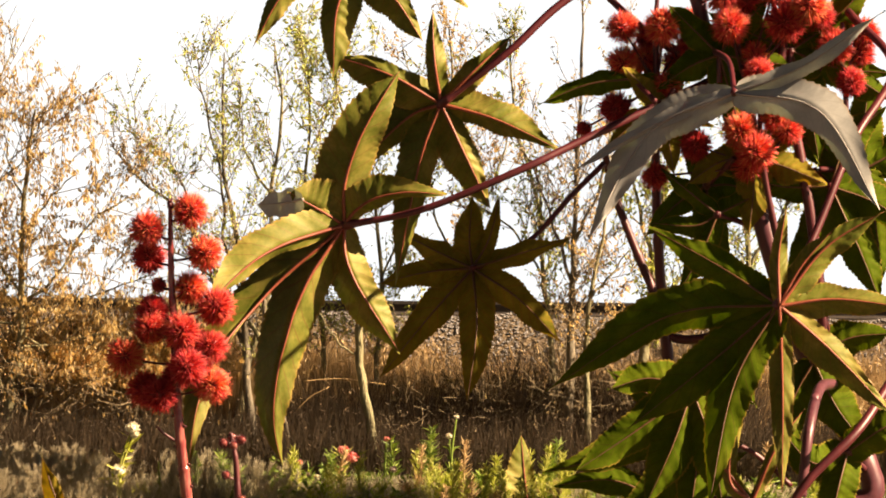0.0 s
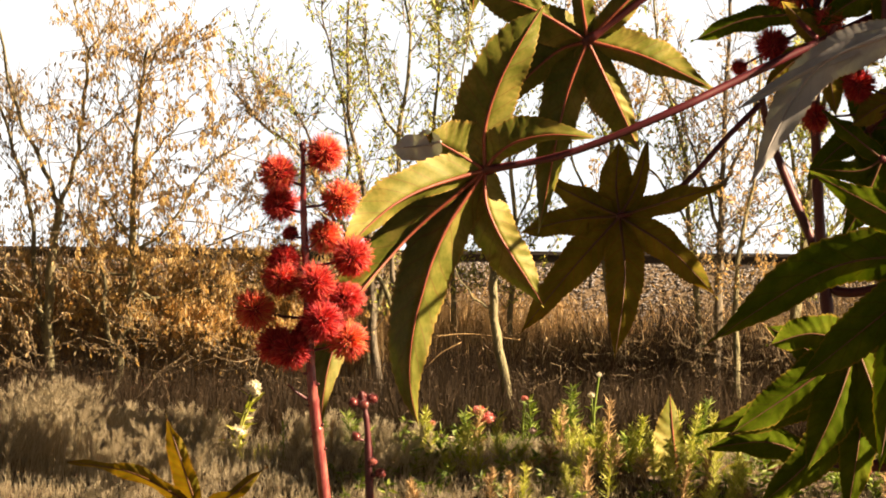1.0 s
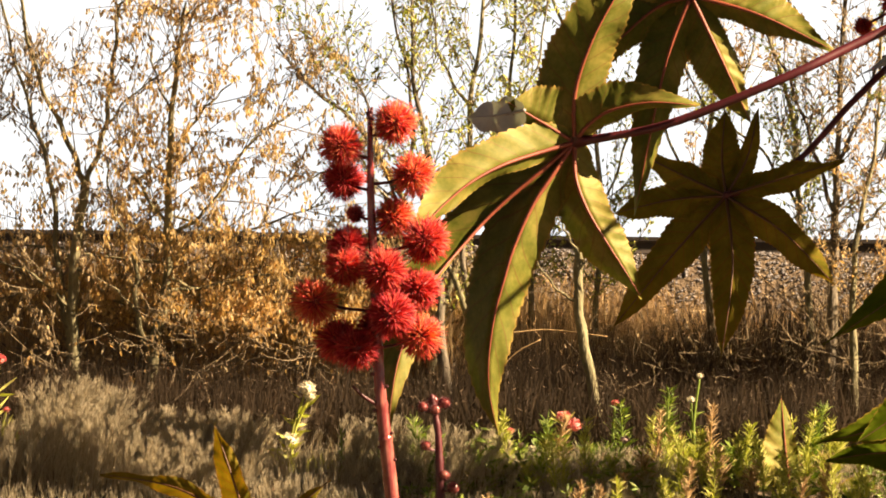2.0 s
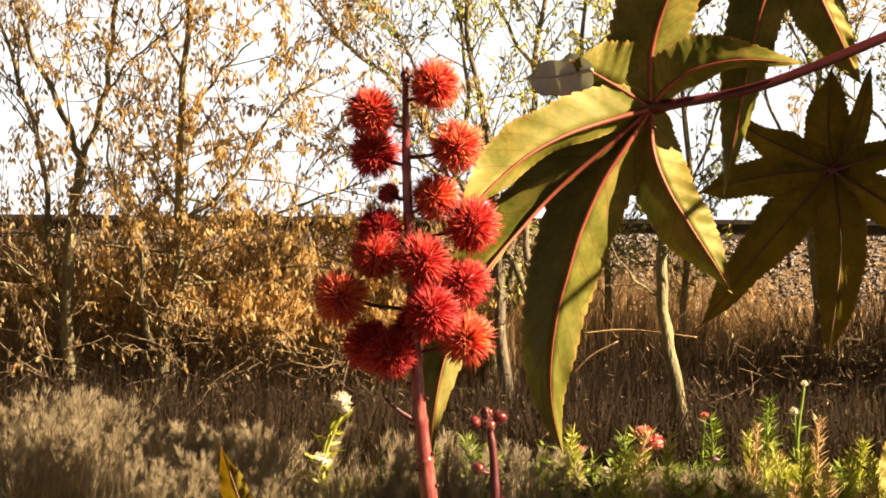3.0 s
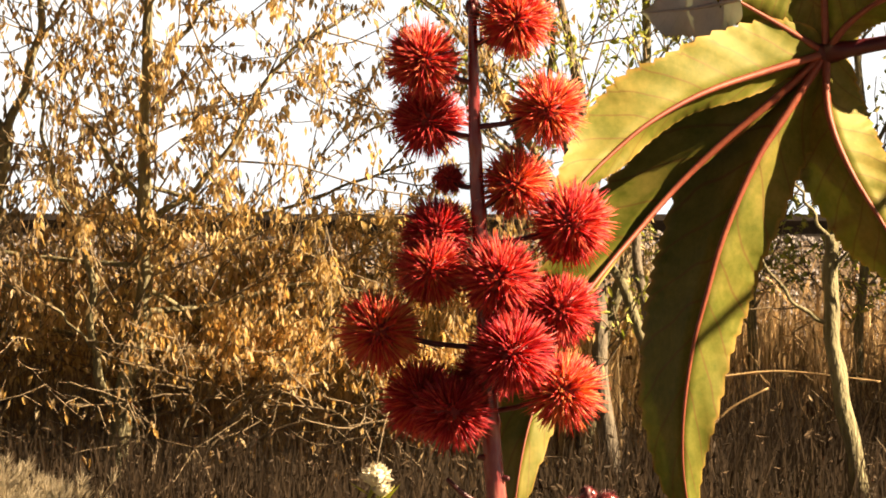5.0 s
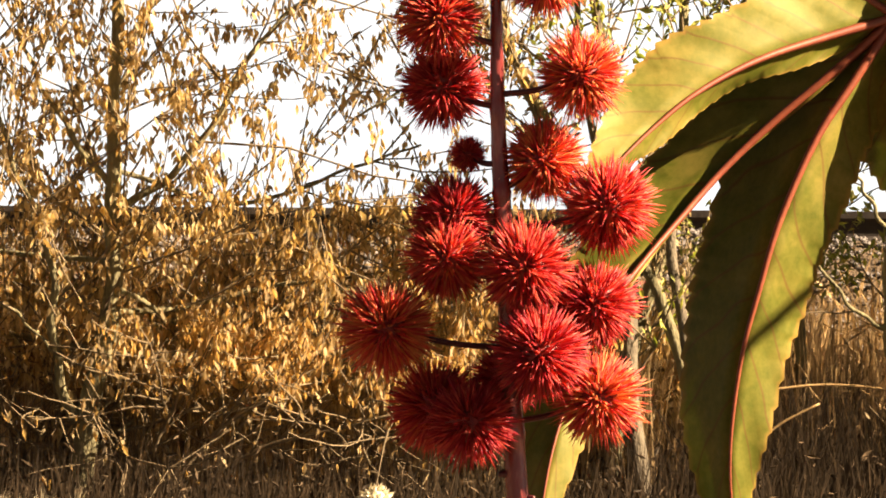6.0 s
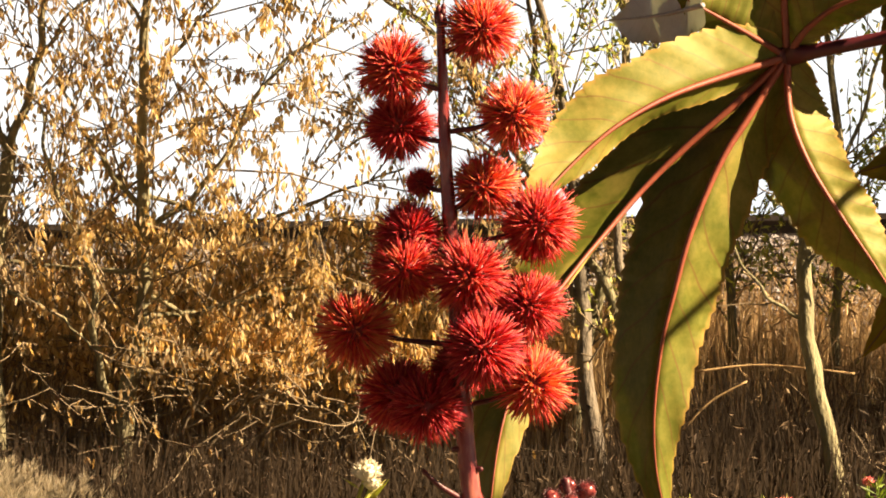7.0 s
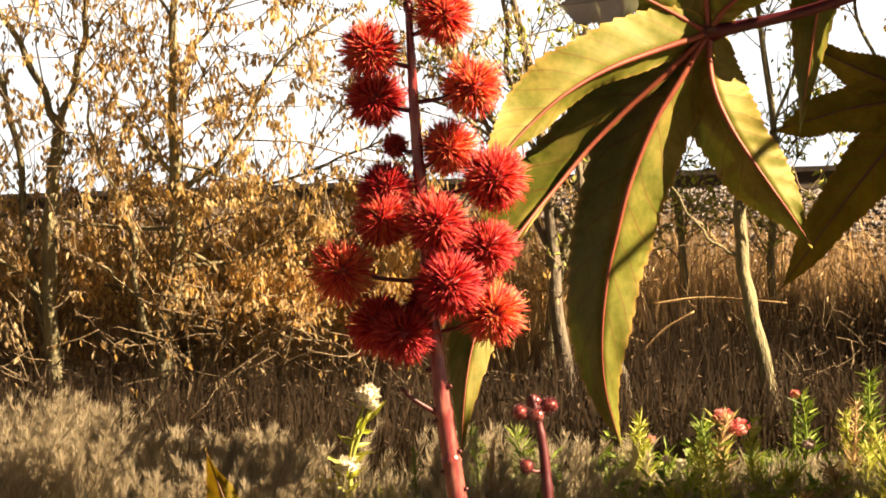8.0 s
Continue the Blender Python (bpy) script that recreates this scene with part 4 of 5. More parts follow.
# ---- trees behind ----
class Tree:
    """Trunk and limbs run as given; twigs and leaves grow from them."""
    def __init__(self, name, foot, label, bark, leaf_mat, seed, category="tree"):
        self.root = thing(name, foot, label, category, "young trees below the bank")
        self.twigs, self.leaves = Soup(), Soup()
        self.bark, self.leaf_mat, self.rng = bark, leaf_mat, random.Random(seed)
        self.lines = []
        self.trunks = 0

    def limb(self, pts, r0, r1, trunk=False):
        line = spline(pts, 8 * len(pts))
        wob = self.rng.uniform(0, 9)
        amp = 0.0007 if trunk else 0.0014
        line = [p + Vector((amp * math.sin(i * 0.9 + wob), amp * math.cos(i * 0.7 + wob), 0)) for i, p in enumerate(line)]
        if trunk:
            s = Soup()
            s.tube(line, r0 * 0.74, r1 * 0.8, 9, swell=lambda f: 1 + 0.35 * math.exp(-f * 18) + 0.05 * math.sin(f * 40 + wob))
            part("trunk", s.mesh("trunk", self.bark), self.root)
        else:
            s = Soup()
            s.tube(line, r0 * 0.66, r1 * 0.8, 6)
            part("limb", s.mesh("limb", self.bark), self.root)
        self.lines.append((line, r0, r1))
        return self

    def grow(self, per_limb, length, order=2, up=0.5, depth=0.5, from_f=0.15, lines=None):
        """Twigs along the limbs, and twigs on those."""
        rng, made = self.rng, []
        for line, r0, r1 in (self.lines if lines is None else lines):
            run = sum((b - a).length for a, b in zip(line, line[1:]))
            for _ in range(max(1, round(per_limb * run / 0.2))):
                f = rng.uniform(from_f, 1.0)
                i = min(int(f * (len(line) - 1)), len(line) - 2)
                t = (line[i + 1] - line[i]).normalized()
                d = any_way(rng)
                d.y *= depth
                d = (d.normalized() + t * 0.7 + Vector((0, 0, up))).normalized()
                ln = length * rng.uniform(0.45, 1.15) * (1.1 - 0.5 * f)
                p, pts = line[i], [line[i]]
                for _k in range(4):
                    d = (d + any_way(rng) * 0.28 + Vector((0, 0, up * 0.12))).normalized()
                    p = p + d * (ln / 4)
                    pts.append(p)
                r = max(0.0007, (r0 + (r1 - r0) * f) * 0.38) * (0.8 if order == 2 else 0.7)
                self.twigs.tube(pts, min(r, 0.0007), 0.00025, 4, cap=False)
                made.append((pts, r, 0.0005))
        if order > 1:
            made += self.grow(per_limb * 1.0, length * 0.5, order - 1, up, depth, 0.2, made)
        self.last = made
        return made

    def leaf_on(self, lines, count, length, hang=0.8, keep=None, cluster=1):
        rng, n, tries = self.rng, 0, 0
        while n < count and tries < count * 6:
            tries += 1
            line = rng.choice(lines)[0]
            f = rng.uniform(0.1, 1)
            i = min(int(f * (len(line) - 1)), len(line) - 2)
            p = line[i].lerp(line[i + 1], rng.random())
            if keep and rng.random() > keep(p):
                continue
            for _ in range(rng.randint(1, cluster)):
                w = (any_way(rng) * (1 - hang * 0.55) + Vector((0, 0, -hang))).normalized()
                s = w.cross(any_way(rng)).normalized()
                ln = length * rng.uniform(0.55, 1.3)
                self.leaves.leaflet(p + any_way(rng) * 0.004, w, s, ln, ln * rng.uniform(0.25, 0.5), rng.uniform(0.05, 0.5))
                n += 1
        return self

    def done(self, crown_label=""):
        if self.twigs.v:
            tagged(part("branchwork", self.twigs.mesh("branchwork", M_TWIG), self.root), kind="stuff")
        if self.leaves.v:
            part("crown", self.leaves.mesh("crown", self.leaf_mat, False), self.root, crown_label)
        return self.root


def foot_of(p):
    return (p[0], p[1], ground_z(p[0], p[1]) - 0.01)


def golden(p):
    """The bushes are bare near the ground; leaves before the pale trunk are cleared so the camera sees it."""
    if abs(p.x + 0.319) < 0.016 and p.y < 0.708 and p.z < 0.62:
        return 0.06
    return 0.03 + 0.97 * smooth_step(0.462, 0.505, p.z + 0.1 * (p.x + 0.14))


f = foot_of((-0.3163, 0.7, 0.4033))
t = Tree("sapling", f, "slender forked grey-barked sapling with few hanging leaves", M_BARK_PALE, M_DULL_LEAF, 101)
t.limb([f, (-0.3222, 0.7, 0.4677), (-0.3210, 0.7, 0.5475), (-0.3117, 0.7, 0.6193)], 0.0085, 0.0062, True)
t.limb([(-0.3117, 0.7, 0.6193), (-0.3290, 0.7, 0.6638), (-0.3599, 0.684, 0.7307), (-0.3811, 0.684, 0.8223), (-0.3860, 0.684, 0.9079)], 0.0048, 0.0012)
t.limb([(-0.3117, 0.7, 0.6193), (-0.2937, 0.7042, 0.6737), (-0.2863, 0.7083, 0.7320), (-0.2801, 0.7083, 0.8008)], 0.0046, 0.0022)
t.limb([(-0.2801, 0.7083, 0.8008), (-0.2941, 0.7083, 0.8362), (-0.3015, 0.7125, 0.9097)], 0.002, 0.0008)
t.limb([(-0.2801, 0.7083, 0.8008), (-0.2573, 0.7083, 0.8368), (-0.2341, 0.7125, 0.9108)], 0.002, 0.0008)
t.limb([(-0.3259, 0.7042, 0.4554), (-0.3372, 0.7125, 0.5288), (-0.3475, 0.7167, 0.6268), (-0.3708, 0.7167, 0.7000), (-0.3982, 0.7167, 0.7977), (-0.4089, 0.7167, 0.8956)], 0.0052, 0.001)
t.limb([(-0.3213, 0.7, 0.4922), (-0.3616, 0.684, 0.5284), (-0.4102, 0.668, 0.5460)], 0.0026, 0.001)
t.limb([(-0.3183, 0.7, 0.5353), (-0.2818, 0.684, 0.5175), (-0.2565, 0.676, 0.4934)], 0.002, 0.0008)
t.limb([(-0.2937, 0.7042, 0.6737), (-0.2702, 0.7, 0.7077), (-0.2241, 0.684, 0.7452), (-0.2005, 0.684, 0.8008)], 0.002, 0.0007)
tw = t.grow(7, 0.13, 2, 0.55)
t.leaf_on(tw, 1900, 0.0068, 0.85, keep=lambda p: 1.0 if p.z < 0.77 else 0.4)
t.done("sparse grey-brown hanging leaves")

f = foot_of((-0.2500, 0.7, 0.4044))
t = Tree("sapling", f, "bushy sapling hung with dry golden leaves", M_BARK_PALE, M_STRAW_LEAF, 102)
t.limb([f, (-0.2398, 0.7, 0.4567), (-0.2273, 0.7, 0.5183), (-0.2273, 0.7, 0.5920), (-0.2250, 0.7, 0.6840), (-0.2177, 0.7, 0.7638), (-0.2123, 0.7, 0.8069)], 0.0095, 0.0016, True)
t.limb([(-0.2433, 0.7, 0.4444), (-0.2572, 0.692, 0.4933), (-0.2602, 0.684, 0.5485), (-0.2832, 0.684, 0.6033), (-0.2901, 0.684, 0.6522)], 0.0048, 0.001)
t.limb([(-0.2268, 0.7, 0.5674), (-0.1853, 0.692, 0.6000), (-0.1431, 0.684, 0.6669), (-0.0976, 0.684, 0.6971)], 0.0036, 0.0009)
t.limb([(-0.2276, 0.7, 0.5797), (-0.2644, 0.692, 0.6343), (-0.2813, 0.684, 0.6757)], 0.003, 0.0009)
t.limb([(-0.2284, 0.7, 0.5152), (-0.1919, 0.7333, 0.5187), (-0.1306, 0.7333, 0.5320), (-0.0875, 0.7333, 0.5254)], 0.003, 0.0009)
t.limb([(-0.2383, 0.7, 0.4414), (-0.2094, 0.7333, 0.4602), (-0.1665, 0.7333, 0.4676)], 0.0024, 0.0012)
t.limb([(-0.2258, 0.7, 0.6533), (-0.1935, 0.7042, 0.6967), (-0.1635, 0.7083, 0.7280)], 0.0026, 0.0008)
t.limb([(-0.2273, 0.7, 0.5920), (-0.1620, 0.7333, 0.5746), (-0.1009, 0.7333, 0.5940), (-0.0643, 0.7333, 0.6068)], 0.0022, 0.0008)
t.limb([(-0.2299, 0.7, 0.4937), (-0.2899, 0.7333, 0.5049), (-0.3515, 0.7333, 0.5162), (-0.4004, 0.7333, 0.5031)], 0.0028, 0.0009)
t.limb([(-0.2289, 0.7, 0.5428), (-0.2906, 0.7333, 0.5479), (-0.3706, 0.7333, 0.5588), (-0.4440, 0.7333, 0.5454)], 0.0026, 0.0009)
t.limb([(-0.2287, 0.7, 0.5306), (-0.1607, 0.7333, 0.4948), (-0.0868, 0.7333, 0.4775)], 0.0024, 0.0008)
t.limb([(-0.2239, 0.7, 0.6901), (-0.2431, 0.7, 0.7389), (-0.2488, 0.7, 0.7878)], 0.0022, 0.0007)
tw = t.grow(8, 0.19, 2, 0.22)
t.leaf_on(tw, 12500, 0.0066, 0.9, keep=golden, cluster=2)
t.done("dense dry golden leaves hanging in bunches")

for seed, base, tops, r, mat, cnt, lab in (
    (103, (0.0639, 0.7167, 0.3970), (((0.0504, 0.7167, 0.4736), (0.0464, 0.7167, 0.5719), (0.0351, 0.7167, 0.6577), (0.0190, 0.7167, 0.7403), (0.0180, 0.7167, 0.8784)), ((0.0453, 0.7167, 0.5227), (0.0028, 0.7167, 0.6080), (-0.0411, 0.7167, 0.7362), (-0.1033, 0.7167, 0.7842)), ((0.0464, 0.7167, 0.5719), (0.0219, 0.7167, 0.6390), (0.0166, 0.725, 0.7188), (-0.0059, 0.725, 0.8166), (-0.0194, 0.725, 0.8900))), 0.0085, M_GREEN_LEAF, 420, "thin leaning sapling with a few yellow-green leaves"),
    (104, (0.0254, 0.7333, 0.3902), (((0.0512, 0.7333, 0.4981), (0.0773, 0.7333, 0.5969), (0.0769, 0.7333, 0.7014), (0.0893, 0.7333, 0.8060), (0.0787, 0.7333, 0.8918)), ((0.0773, 0.7333, 0.5969), (0.1127, 0.7333, 0.6897), (0.1456, 0.7333, 0.7517), (0.1590, 0.7333, 0.8686)), ((0.0769, 0.7333, 0.7014), (0.0439, 0.7333, 0.7622), (0.0364, 0.7333, 0.8420))), 0.007, M_GREEN_LEAF, 420, "thin sapling with sparse yellow-green leaves"),
    (105, (0.1059, 0.7167, 0.3885), (((0.0864, 0.7167, 0.4496), (0.0668, 0.7167, 0.5231), (0.0352, 0.7167, 0.5717), (-0.0341, 0.7167, 0.6810), (-0.0777, 0.7167, 0.7172), (-0.1214, 0.7167, 0.7655)), ((0.0352, 0.7167, 0.5717), (-0.0147, 0.7167, 0.6199), (-0.0641, 0.7167, 0.6376), (-0.1006, 0.7167, 0.6185))), 0.0058, M_DULL_LEAF, 260, "thin grey arching sapling almost bare"),
    (106, (0.4450, 0.7083, 0.4268), (((0.4469, 0.7083, 0.5079), (0.4488, 0.7083, 0.5954), (0.4508, 0.7083, 0.6797), (0.4571, 0.7083, 0.8576), (0.4584, 0.7083, 0.9513)), ((0.4488, 0.7083, 0.5954), (0.4248, 0.7083, 0.6694), (0.3970, 0.7083, 0.7426), (0.3558, 0.7083, 0.8140)), ((0.4498, 0.7083, 0.6515), (0.4818, 0.7083, 0.7204), (0.4998, 0.7083, 0.8204), (0.5242, 0.7083, 0.8955))), 0.0085, M_DULL_LEAF, 380, "dark upright sapling with fine twigs and small leaves"),
    (107, (0.4266, 0.7333, 0.4513), (((0.4224, 0.7333, 0.5325), (0.4117, 0.7333, 0.6068), (0.4040, 0.7333, 0.6998), (0.3759, 0.7333, 0.7975), (0.3677, 0.7333, 0.9083)), ((0.4117, 0.7333, 0.6068), (0.3707, 0.7333, 0.6668), (0.3168, 0.7333, 0.7064), (0.2772, 0.7333, 0.7907))), 0.006, M_GREEN_LEAF, 420, "slender sapling with sparse yellow-green leaves"),
    (108, (0.4741, 0.668, 0.4270), (((0.4674, 0.668, 0.4955), (0.4713, 0.668, 0.5825), (0.4880, 0.668, 0.6698), (0.4935, 0.668, 0.7817)), ((0.4713, 0.668, 0.5825), (0.4947, 0.668, 0.6075), (0.5255, 0.668, 0.6512))), 0.006, M_DRY_LEAF, 180, "pale sunlit sapling with dry leaves"),
    (109, (0.5274, 0.7167, 0.4087), (((0.5331, 0.7167, 0.4835), (0.5421, 0.7167, 0.5586), (0.5537, 0.7167, 0.6711), (0.5747, 0.7167, 0.8085), (0.5864, 0.7167, 0.9147)), ((0.5421, 0.7167, 0.5586), (0.5883, 0.7167, 0.6214), (0.6374, 0.7167, 0.7340)), ((0.5478, 0.7167, 0.6211), (0.5255, 0.7167, 0.7084), (0.5123, 0.7167, 0.8207))), 0.011, M_GREEN_LEAF, 700, "mossy leaning sapling with sparse leaves"),
    (110, (0.2082, 0.7792, 0.4144), (((0.2067, 0.7792, 0.5005), (0.2113, 0.7792, 0.5991), (0.1969, 0.7792, 0.7220), (0.1584, 0.7792, 0.8197), (0.1385, 0.7792, 0.9056)), ((0.2113, 0.7792, 0.5991), (0.2407, 0.7792, 0.6857), (0.2639, 0.7792, 0.7723), (0.2683, 0.7792, 0.8831))), 0.005, M_GREEN_LEAF, 500, "thin sapling with a light yellow-green crown"),
    (111, (0.6524, 0.7417, 0.4096), (((0.6517, 0.7417, 0.5096), (0.6635, 0.7417, 0.6222), (0.6501, 0.7417, 0.7597), (0.6617, 0.7417, 0.8972)), ((0.6635, 0.7417, 0.6222), (0.7128, 0.7417, 0.7037), (0.7369, 0.7417, 0.8226))), 0.008, M_GREEN_LEAF, 500, "slender sapling with sparse yellow-green leaves"),
    (113, (0.3273, 0.7667, 0.4170), (((0.3225, 0.7667, 0.5032), (0.3111, 0.7667, 0.6013), (0.3224, 0.7667, 0.7132), (0.3004, 0.7667, 0.8220), (0.2927, 0.7667, 0.9142)), ((0.3111, 0.7667, 0.6013), (0.2781, 0.7667, 0.6802), (0.2643, 0.7667, 0.7722), (0.2378, 0.7667, 0.8825)), ((0.3199, 0.7667, 0.6636), (0.3557, 0.7667, 0.7405), (0.3746, 0.7667, 0.8413))), 0.006, M_DRY_LEAF, 480, "thin sapling with fine twigs and ochre leaves"),
    (114, (0.1401, 0.7875, 0.4132), (((0.1418, 0.7875, 0.4994), (0.1309, 0.7875, 0.5978), (0.1168, 0.7875, 0.7084), (0.1212, 0.7875, 0.8191), (0.1073, 0.7875, 0.9112)), ((0.1309, 0.7875, 0.5978), (0.1605, 0.7875, 0.6721), (0.1897, 0.7875, 0.7710), (0.2005, 0.7875, 0.8698))), 0.005, M_GREEN_LEAF, 600, "thin sapling with a light yellow-green crown"),
    (112, (-0.4716, 0.7167, 0.3977), (((-0.4669, 0.7167, 0.4898), (-0.4625, 0.7167, 0.6003), (-0.4458, 0.7167, 0.7110), (-0.4539, 0.7167, 0.8335)), ((-0.4625, 0.7167, 0.6003), (-0.4206, 0.7167, 0.6623), (-0.3969, 0.7167, 0.7240))), 0.006, M_DULL_LEAF, 200, "thin sapling with a few dull leaves"),
):
    f = foot_of(base)
    t = Tree("sapling", f, lab, M_BARK_DARK if seed in (106, 103) else M_BARK_PALE, mat, seed)
    t.limb([f, *tops[0]], r, 0.0012, True)
    for pts in tops[1:]:
        t.limb(list(pts), r * 0.42, 0.0008)
    tw = t.grow(10, 0.11, 2, 0.6, 0.6, 0.22)
    t.leaf_on(tw, cnt * 5, 0.0066, 0.5, keep=lambda p: 1.0 if p.z > 0.495 else 0.1)
    t.done("sparse small leaves")

f = foot_of((0.2223, 0.652, 0.3859))
t = Tree("tree_stump", f, "bent grey-green broken sapling trunk with bare side twigs", M_BARK_PALE, M_DULL_LEAF, 120, "tree")
t.limb([f, (0.2024, 0.652, 0.4365), (0.1909, 0.652, 0.5007), (0.1899, 0.652, 0.5621)], 0.0080, 0.0058, True)
t.limb([(0.1896, 0.652, 0.5069), (0.1644, 0.644, 0.5248), (0.1364, 0.636, 0.5673)], 0.0022, 0.0007)
t.limb([(0.1904, 0.652, 0.5375), (0.2098, 0.644, 0.5624), (0.2471, 0.636, 0.5508)], 0.002, 0.0007)
t.limb([(0.1900, 0.652, 0.5559), (0.1757, 0.644, 0.5803), (0.1663, 0.644, 0.5984)], 0.002, 0.0007)
t.grow(1.2, 0.05, 1, 0.3)
t.done()
f = foot_of((0.1142, 0.684, 0.3581))
t = Tree("sapling", f, "thin grey leaning sapling trunk", M_BARK_DARK, M_DULL_LEAF, 121)
t.limb([f, (0.1026, 0.684, 0.4019), (0.0931, 0.684, 0.4479), (0.0752, 0.7, 0.5274), (0.0680, 0.7083, 0.6029)], 0.007, 0.003, True)
t.grow(0.8, 0.05, 1, 0.4)
t.done()

for k, (base, h, cnt) in enumerate((((-0.1877, 0.7667, 0.4089), 0.21, 5200), ((-0.2867, 0.7833, 0.4085), 0.22, 4200), ((-0.1290, 0.775, 0.4077), 0.19, 3600), ((-0.0925, 0.8, 0.4068), 0.17, 2400), ((-0.26, 0.75, 0.40), 0.13, 2600), ((-0.18, 0.745, 0.40), 0.14, 2600), ((-0.1, 0.752, 0.40), 0.12, 2000), ((-0.03, 0.76, 0.40), 0.12, 1500), ((-0.31, 0.735, 0.40), 0.15, 1500), ((-0.22, 0.718, 0.40), 0.15, 1500), ((-0.37, 0.76, 0.40), 0.17, 2200))):
    f = foot_of(base)
    t = Tree("shrub", f, "low spreading shrub thick with dry golden leaves", M_TWIG, M_DRY_LEAF, 130 + k, "shrub")
    for m in range(7):
        a = (m - 3) / 3 + t.rng.uniform(-0.15, 0.15)
        v = Vector(f)
        t.limb([v, v + Vector((a * h * 0.35, t.rng.uniform(-0.02, 0.02), h * 0.5)), v + Vector((a * h * 0.95, t.rng.uniform(-0.05, 0.04), h * (1.0 - 0.3 * abs(a))))], 0.003, 0.0008)
    tw = t.grow(9, 0.12, 2, 0.12, 0.8, 0.5)
    t.leaf_on(tw, round(cnt * 1.0), 0.0064, 0.95, keep=golden)
    t.done("dense dry golden leaves")

for k, (x, y, h) in enumerate(((0.36, 0.725, 0.13), (0.455, 0.715, 0.15), (0.545, 0.72, 0.14), (0.28, 0.735, 0.11))):
    f = foot_of((x, y))
    t = Tree("shrub", f, "dead leafless shrub, a tangle of brown twigs", M_TWIG, M_DULL_LEAF, 160 + k, "shrub")
    for m in range(8):
        a = (m - 3.5) / 3.5 + t.rng.uniform(-0.2, 0.2)
        v = Vector(f)
        t.limb([v, v + Vector((a * h * 0.3, t.rng.uniform(-0.02, 0.02), h * 0.55)), v + Vector((a * h * 0.7, t.rng.uniform(-0.03, 0.03), h * (1.05 - 0.35 * abs(a))))], 0.0022, 0.0007)
    tw = t.grow(12, 0.10, 2, 0.0, 0.7, 0.2)
    t.leaf_on(tw, 260, 0.006, 0.9)
    t.done("a few shrivelled leaves")

# ---- reeds, weeds, grass ----
random.seed(11)
reeds = Soup()
for k in range(32000):
    x, y = rnd(-0.8, 1.2) if k < 23000 else rnd(-2.4, 2.8), rnd(0.74, 0.92)
    g = ground_z(x, y) - 0.005
    h = rnd(0.05, 0.15) * (1.0 + 0.35 * noise.noise((x * 4, y * 3, 5))) * (1.15 if x < 0.02 else 1.0) * (1 - (0.2 if x < 0.02 else 0.5) * smooth_step(0.82, 0.9, y))
    a = Vector((x, y, g))
    tip = a + Vector((random.gauss(0, 0.15) * h, rnd(-0.2, 0.2) * h, h))
    reeds.blade(a, tip, rnd(0.0007, 0.0017), Vector((rnd(-0.006, 0.006), 0, 0)))
    if random.random() < 0.7:
        p = a.lerp(tip, rnd(0.45, 1.0))
        w = Vector((rnd(-0.7, 0.7), rnd(-0.5, 0.2), rnd(-0.9, 1.0))).normalized()
        reeds.leaflet(p, w, w.cross(any_way()).normalized(), rnd(0.010, 0.026), rnd(0.0010, 0.002), 0.3)
for k in range(7000):
    x, y = rnd(-0.75, 0.06), rnd(0.725, 0.775)
    a = Vector((x, y, ground_z(x, y) - 0.005))
    h = rnd(0.09, 0.18)
    reeds.blade(a, a + Vector((random.gauss(0, 0.12) * h, rnd(-0.1, 0.1) * h, h)), rnd(0.0006, 0.0012), Vector((rnd(-0.006, 0.006), 0, 0)))
tagged(new("reed_bed", reeds.mesh("reed_bed", M_REED, False)), "dense dry straw-coloured reeds at the foot of the bank", "reeds", kind="stuff")

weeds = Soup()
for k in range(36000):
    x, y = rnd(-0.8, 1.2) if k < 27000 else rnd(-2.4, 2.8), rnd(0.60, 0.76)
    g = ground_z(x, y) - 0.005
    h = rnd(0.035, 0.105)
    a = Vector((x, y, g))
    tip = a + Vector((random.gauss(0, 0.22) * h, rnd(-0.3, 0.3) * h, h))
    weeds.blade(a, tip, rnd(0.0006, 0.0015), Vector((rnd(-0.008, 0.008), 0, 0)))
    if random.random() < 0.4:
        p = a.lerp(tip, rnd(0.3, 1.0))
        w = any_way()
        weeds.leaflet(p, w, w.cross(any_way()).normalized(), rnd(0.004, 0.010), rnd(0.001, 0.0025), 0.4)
# taller dark weeds on the right, also there to darken the bright reeds
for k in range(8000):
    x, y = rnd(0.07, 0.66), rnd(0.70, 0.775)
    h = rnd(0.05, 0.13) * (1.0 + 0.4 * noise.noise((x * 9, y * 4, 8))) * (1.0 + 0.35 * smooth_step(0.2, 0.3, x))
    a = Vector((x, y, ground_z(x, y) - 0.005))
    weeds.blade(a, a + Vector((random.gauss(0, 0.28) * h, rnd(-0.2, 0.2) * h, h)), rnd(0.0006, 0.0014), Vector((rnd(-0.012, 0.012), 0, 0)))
tagged(new("dead_weeds", weeds.mesh("dead_weeds", M_WEED, False)), "tangle of dead brown weeds under the saplings, colour darkened to imitate shade", "weeds", kind="stuff")

